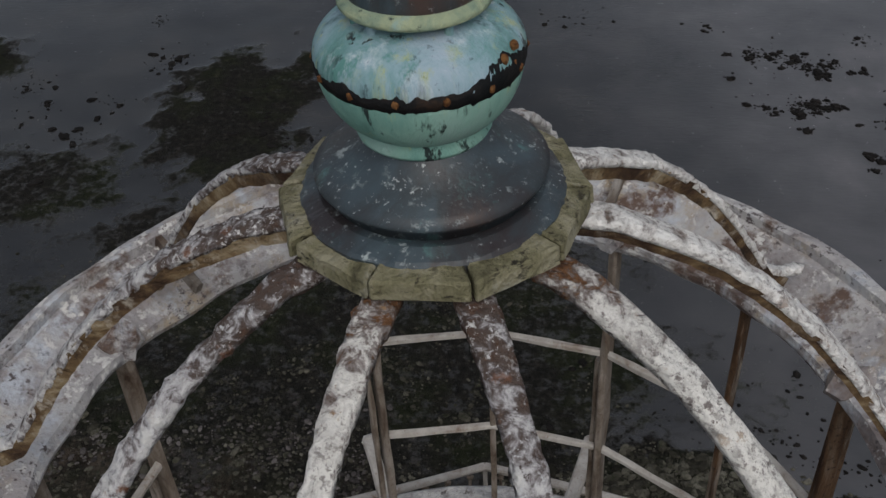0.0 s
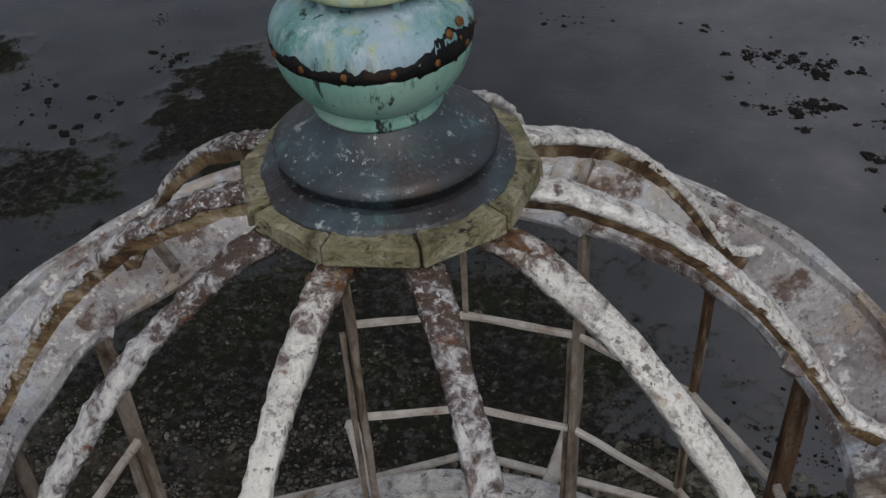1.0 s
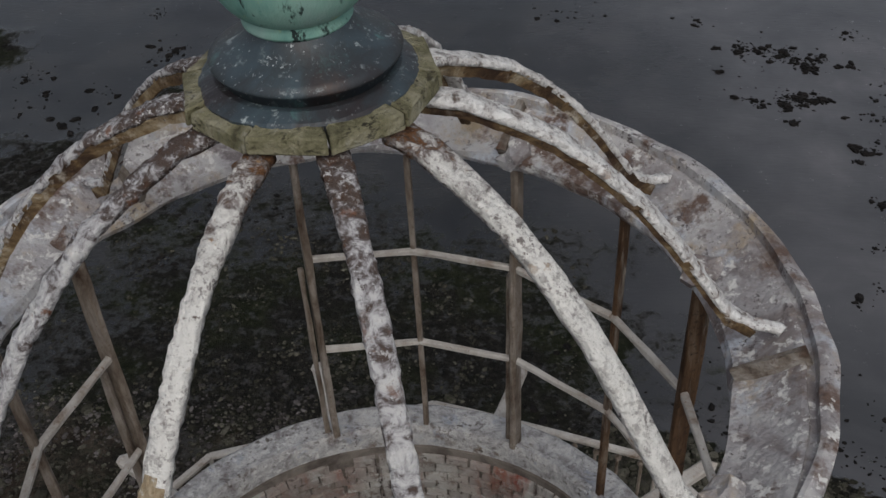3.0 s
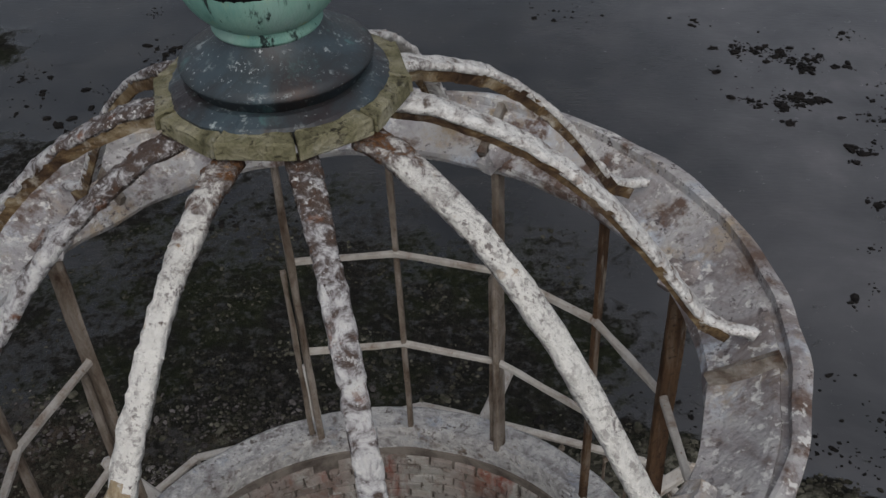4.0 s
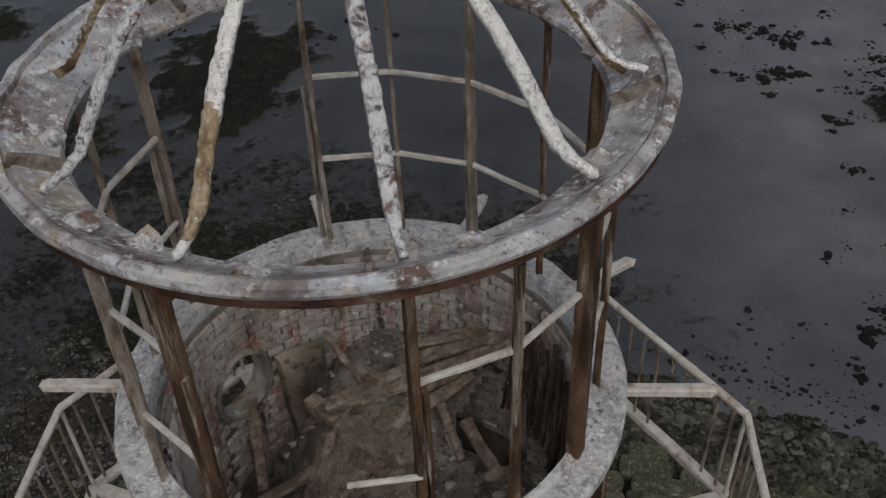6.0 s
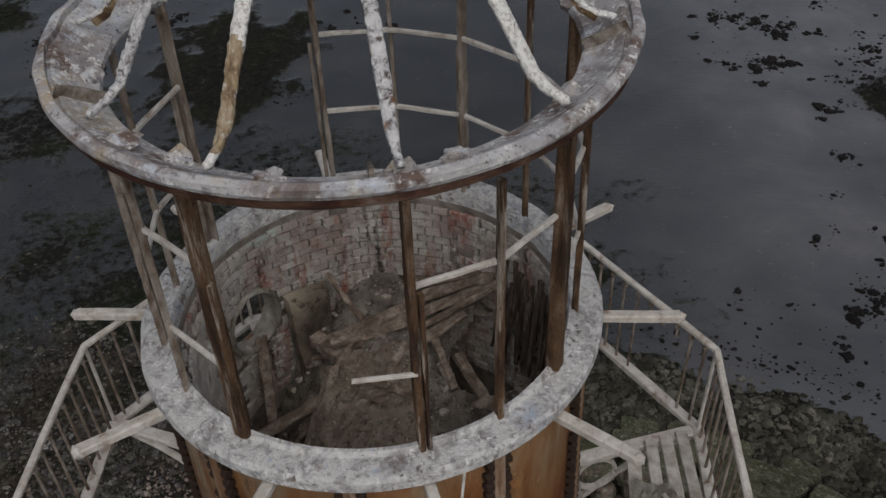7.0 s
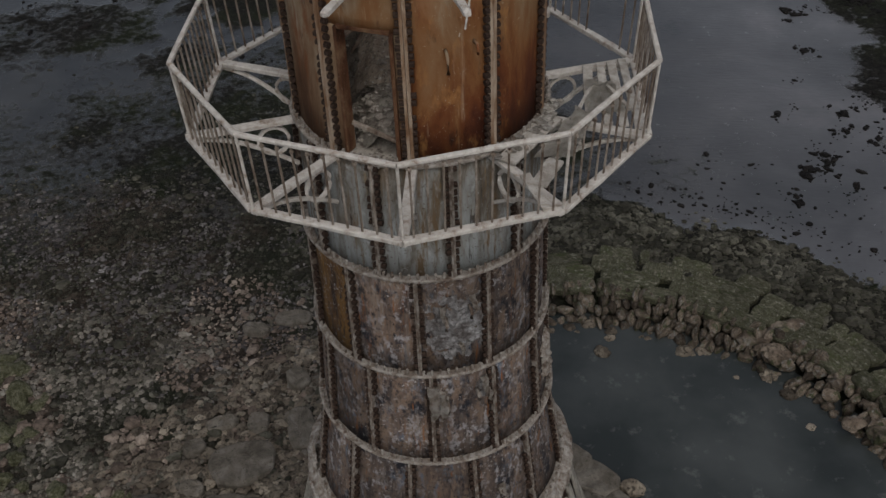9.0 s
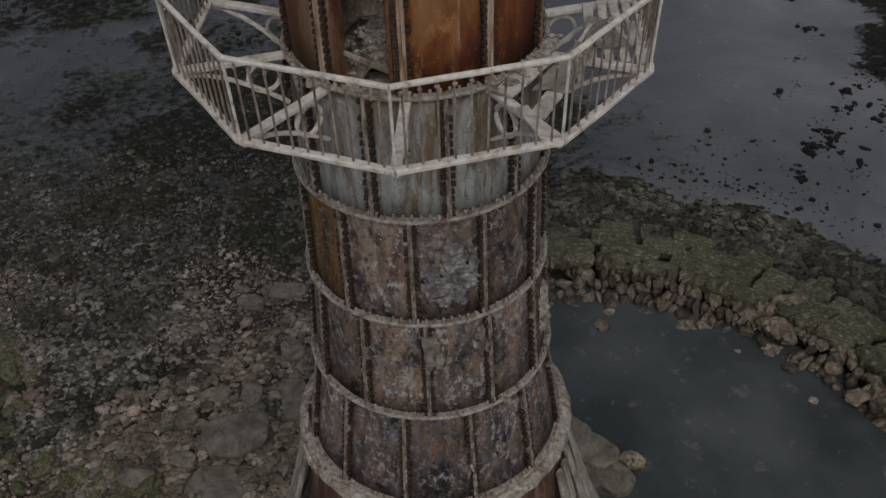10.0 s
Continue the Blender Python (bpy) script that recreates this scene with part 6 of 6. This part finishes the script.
for _ in range(9000):
    x, y = random.gauss(-4.5, 5.0), random.uniform(11.5, 24.5)
    if x > 3.5 or fbm(x, y, 1.8, 17) < 0.05 * random.random():
        continue
    k = min(0.10, 0.016 / (random.random() + 0.06) ** 0.6)
    places.append((x, y, lay(x, y) + k * 0.1, k * random.uniform(1.1, 1.8), k, k * 0.6, random.uniform(0, TAU)))
scatter("weedy_stones", places, M_GREENSTONE, "small dark weed-covered stones on the mud", "stones", 63, 1, 0.4)

# large slabs on the near side of the tower
random.seed(5)
for i in range(6):
    a, r = random.uniform(95, 178), random.uniform(3.6, 6.6)
    p = polar(r, a, 0)
    s = thing("slab_stone", "flat weathered slab set in the shingle", "stone", "slabs by the tower foot")
    bm = bmesh.new()
    lump(bm, (p.x, p.y, lay(p.x, p.y) + 0.05), (random.uniform(0.2, 0.45), random.uniform(0.15, 0.3), 0.14), i * 3.3 + 0.4, 3, 0.25, facets=8)
    part("block", bm, M_SLAB if i % 2 else M_BANK, s)
def slab_stone(x, y, sx, sy, sz, turn, seed, mat):
    st = thing("slab_stone", "broad flat pale slab beside the tower foot", "stone", "slabs by the tower foot")
    me = flagstone("block", seed, mat, 9, 0.10, 0.35)
    me.transform(pose(x, y, max(0.0, lay(x, y)) + 0.04, random.uniform(-4, 4), random.uniform(-4, 4), turn) @ Matrix.Diagonal((sx, sy, sz, 1)))
    new("block", me).parent = st


for x, y, sx, sy, turn in ((-5.4, 4.45, 0.85, 0.66, 12), (-5.4, 2.95, 0.80, 0.60, -8), (-6.15, 5.7, 0.42, 0.24, 20), (-5.2, 5.75, 0.28, 0.34, 5), (-6.7, 4.9, 0.30, 0.22, 35), (-6.5, 3.7, 0.32, 0.24, -20), (-4.05, 5.6, 0.36, 0.75, 14), (-4.4, 7.3, 0.30, 0.38, 30), (-4.9, 9.7, 0.55, 0.26, 8), (-5.9, 9.2, 0.40, 0.22, -12), (3.3, 4.35, 0.75, 0.5, -35), (3.75, 3.6, 0.62, 0.42, -50), (2.75, 5.0, 0.6, 0.4, -30), (3.05, 3.6, 0.6, 0.5, -45)):
    slab_stone(x, y, sx, sy, 0.16, turn, x * 3.1 + y, M_PALESLAB)
block_mesh = []
for k in range(6):
    bm = bmesh.new()
    lump(bm, (0, 0, 0), (1.15, 1.15, 1.15), 91.7 + k * 2.1, 3, 0.16, facets=12)
    me = bpy.data.meshes.new("mossy_block")
    bm.to_mesh(me)
    bm.free()
    me.materials.append(M_MOSSBLOCK)
    block_mesh.append(me)
for i in range(110):
    x, y = random.uniform(-12.4, -6.8), random.uniform(1.4, 3.7)
    if i > 55:
        x, y = random.uniform(-14.5, -11.1), random.uniform(3.4, 8.0)
    k = random.uniform(0.11, 0.27)
    st = tagged(new("mossy_block", block_mesh[i % 6]), "moss-stained angular block lying among shingle", "stone", "mossy blocks in the shingle")
    st.matrix_world = pose(x, y, lay(x, y) + k * 0.15, random.uniform(-15, 15), random.uniform(-15, 15), random.uniform(0, 360)) @ Matrix.Diagonal((k * random.uniform(1.1, 1.6), k, k * 0.65, 1))
for x, y, k in ((-7.45, 3.1, 0.46), (-9.5, 6.9, 0.16), (-8.2, 6.3, 0.17), (-8.0, 7.0, 0.13)):
    st = thing("pale_boulder", "rounded pale boulder lying on the shingle", "boulder", "pale boulders on the shingle")
    bm = bmesh.new()
    lump(bm, (x, y, lay(x, y) + k * 0.25), (k, k * 0.72, k * 0.55), x * 1.7, 4, 0.2, facets=6)
    part("block", bm, M_PALESLAB, st, smooth=True)
boulder = thing("boulder", "rounded pale boulder at the pool edge", "boulder")
bm = bmesh.new()
lump(bm, (4.25, 4.0, 0.05), (0.34, 0.27, 0.28), 4.4, 4, 0.2, facets=5)
part("block", bm, M_COBBLE, boulder, smooth=True)

# pitched stone bank round the pool
bank = thing("stone_bank", "curved bank of pitched stones round the pool", "stone wall")
random.seed(17)
stone_mesh = []
for k in range(8):
    bm = bmesh.new()
    lump(bm, (0, 0, 0), (1.15, 1.15, 1.15), 40.3 + k * 2.7, 2, 0.2, facets=9)
    me = bpy.data.meshes.new("bank_stone")
    bm.to_mesh(me)
    bm.free()
    me.materials.append(M_BANK)
    stone_mesh.append(me)
count, spare = 0, []
for row in range(4):
    a = 118.0
    while a > 2:
        r = bank_in(a) - 0.02 + row * 0.27 + random.uniform(-0.10, 0.08)
        w = random.choice((0.09, 0.11, 0.13, 0.16, 0.22)) * random.uniform(0.85, 1.15)
        z = -0.10 + 0.165 * row + random.uniform(-0.07, 0.07)
        x, y = POOL.x + r * math.cos(radians(a)), POOL.y + r * math.sin(radians(a))
        if math.hypot(x, y) > 3.4 and random.random() > 0.05:
            size = (random.uniform(0.19, 0.32), w, random.uniform(0.14, 0.26))
            if count < 300:
                m = pose(x, y, z, random.uniform(-14, 14), random.uniform(5, 40), a + random.uniform(-18, 18)) @ Matrix.Diagonal((*size, 1))
                share("stone", stone_mesh[count % 8], m, bank)
                count += 1
            else:
                spare.append((x, y, z, *size, radians(a) + random.uniform(-0.3, 0.3)))
        a -= math.degrees(w * 1.75 / r)
if spare:
    scatter("bank_stones", spare, M_BANK, "pitched brown stones of the pool bank", "stones", 61, 2, 0.35)
# mossy flat paving along the top of the bank, and a few great stones at its edge
slab_mesh = [flagstone("paving_slab", 70 + k, M_SLAB, 8, 0.06, 0.55) for k in range(8)]
n = 0
for row, depth in enumerate((0.28, 0.31, 0.33, 0.30)):
    a = 117.0
    while a > 3:
        w = random.choice((0.16, 0.22, 0.3, 0.42, 0.56)) * random.uniform(0.85, 1.15)
        r = bank_in(a) + 0.86 + (0.0, 0.55, 1.16, 1.75)[row] + random.uniform(-0.03, 0.03)
        x, y = POOL.x + r * math.cos(radians(a)), POOL.y + r * math.sin(radians(a))
        if math.hypot(x, y) > 3.4 and (row < 3 or random.random() < 0.6):
            m = pose(x, y, 0.44 - 0.06 * row + random.uniform(-0.014, 0.014), random.uniform(-2, 2), random.uniform(-2, 2), a + random.uniform(-6, 6)) @ Matrix.Diagonal((depth * random.uniform(1.02, 1.12), w * 1.06, 0.12, 1))
            share("slab", slab_mesh[n % 8], m, bank)
            n += 1
        a -= math.degrees(w * 2.0 / r)
for x, y, k in ((9.1, 9.3, 0.62), (8.05, 9.05, 0.5), (8.55, 8.45, 0.45), (10.2, 7.45, 0.36), (10.0, 6.0, 0.3), (10.6, 5.6, 0.42)):
    st = thing("bank_boulder", "great rounded stone set in the bank edge", "boulder", "great stones of the bank")
    bm = bmesh.new()
    lump(bm, (x, y, 0.28), (k, k * 0.78, k * 0.55), x * 2.3, 4, 0.22, facets=7)
    part("block", bm, M_BANK, st, smooth=False)
for i in range(30):
    a = random.uniform(25, 112)
    r = bank_in(a) - random.uniform(0.15, 0.55) * (1 if random.random() < 0.8 else 2.5)
    k = random.uniform(0.07, 0.22)
    x, y = POOL.x + r * math.cos(radians(a)), POOL.y + r * math.sin(radians(a))
    st = thing("fallen_stone", "dark wet stone lying in the pool edge", "stone", "stones in the pool edge")
    bm = bmesh.new()
    lump(bm, (x, y, -0.08), (k * 1.3, k, k * 0.8), i * 1.7, 3, 0.3, facets=6)
    part("block", bm, M_COBBLE, st)

# ---------------------------------------------------------------- bricks
random.seed(23)
BW, BH = 0.155, 0.083
brick_mesh = []
for k in range(5):
    bm = bmesh.new()
    beam(bm, (-0.5, 0, 0), (0.5, 0, 0), 1, 1, c=0.06)
    for v in bm.verts:
        v.co += Vector((random.uniform(-1, 1), random.uniform(-1, 1), random.uniform(-1, 1))) * 0.035
    bmesh.ops.recalc_face_normals(bm, faces=bm.faces)
    me = bpy.data.meshes.new("brick")
    bm.to_mesh(me)
    bm.free()
    me.materials.append(M_BRICK)
    brick_mesh.append(me)
rest = bmesh.new()
count = 0
for c in range(22):
    z = 16.0 - BH * (c + 0.5)
    step = math.degrees(BW / RB)
    n = round(360 / step)
    for i in range(n):
        a = 360 / n * (i + 0.5 * (c % 2))
        if void(a - 3, z) or void(a + 3, z) or void(a, z + 0.04) or void(a, z - 0.04) or random.random() < 0.03:
            continue
        m = Matrix.Translation(polar(RB + 0.02 + random.uniform(-0.014, 0.010), a + random.uniform(-0.3, 0.3), z + random.uniform(-0.004, 0.004))) @ pose(0, 0, 0, 0, random.uniform(-2.5, 2.5), a + 90 + random.uniform(-3, 3)) @ Matrix.Diagonal((BW - random.uniform(0.006, 0.022), 0.07, BH - random.uniform(0.006, 0.018), 1))
        if 38 < a < 172 and c < 15 and count < 300:
            share("brick", brick_mesh[(i * 7 + c) % 5], m, lining)
            count += 1
        else:
            vs = [rest.verts.new(m @ v.co) for v in brick_mesh[(i + c) % 5].vertices]
            for f in brick_mesh[(i + c) % 5].polygons:
                rest.faces.new([vs[k] for k in f.vertices])
b = part("brickwork", rest, M_BRICK, lining)
b["kind"] = "stuff"
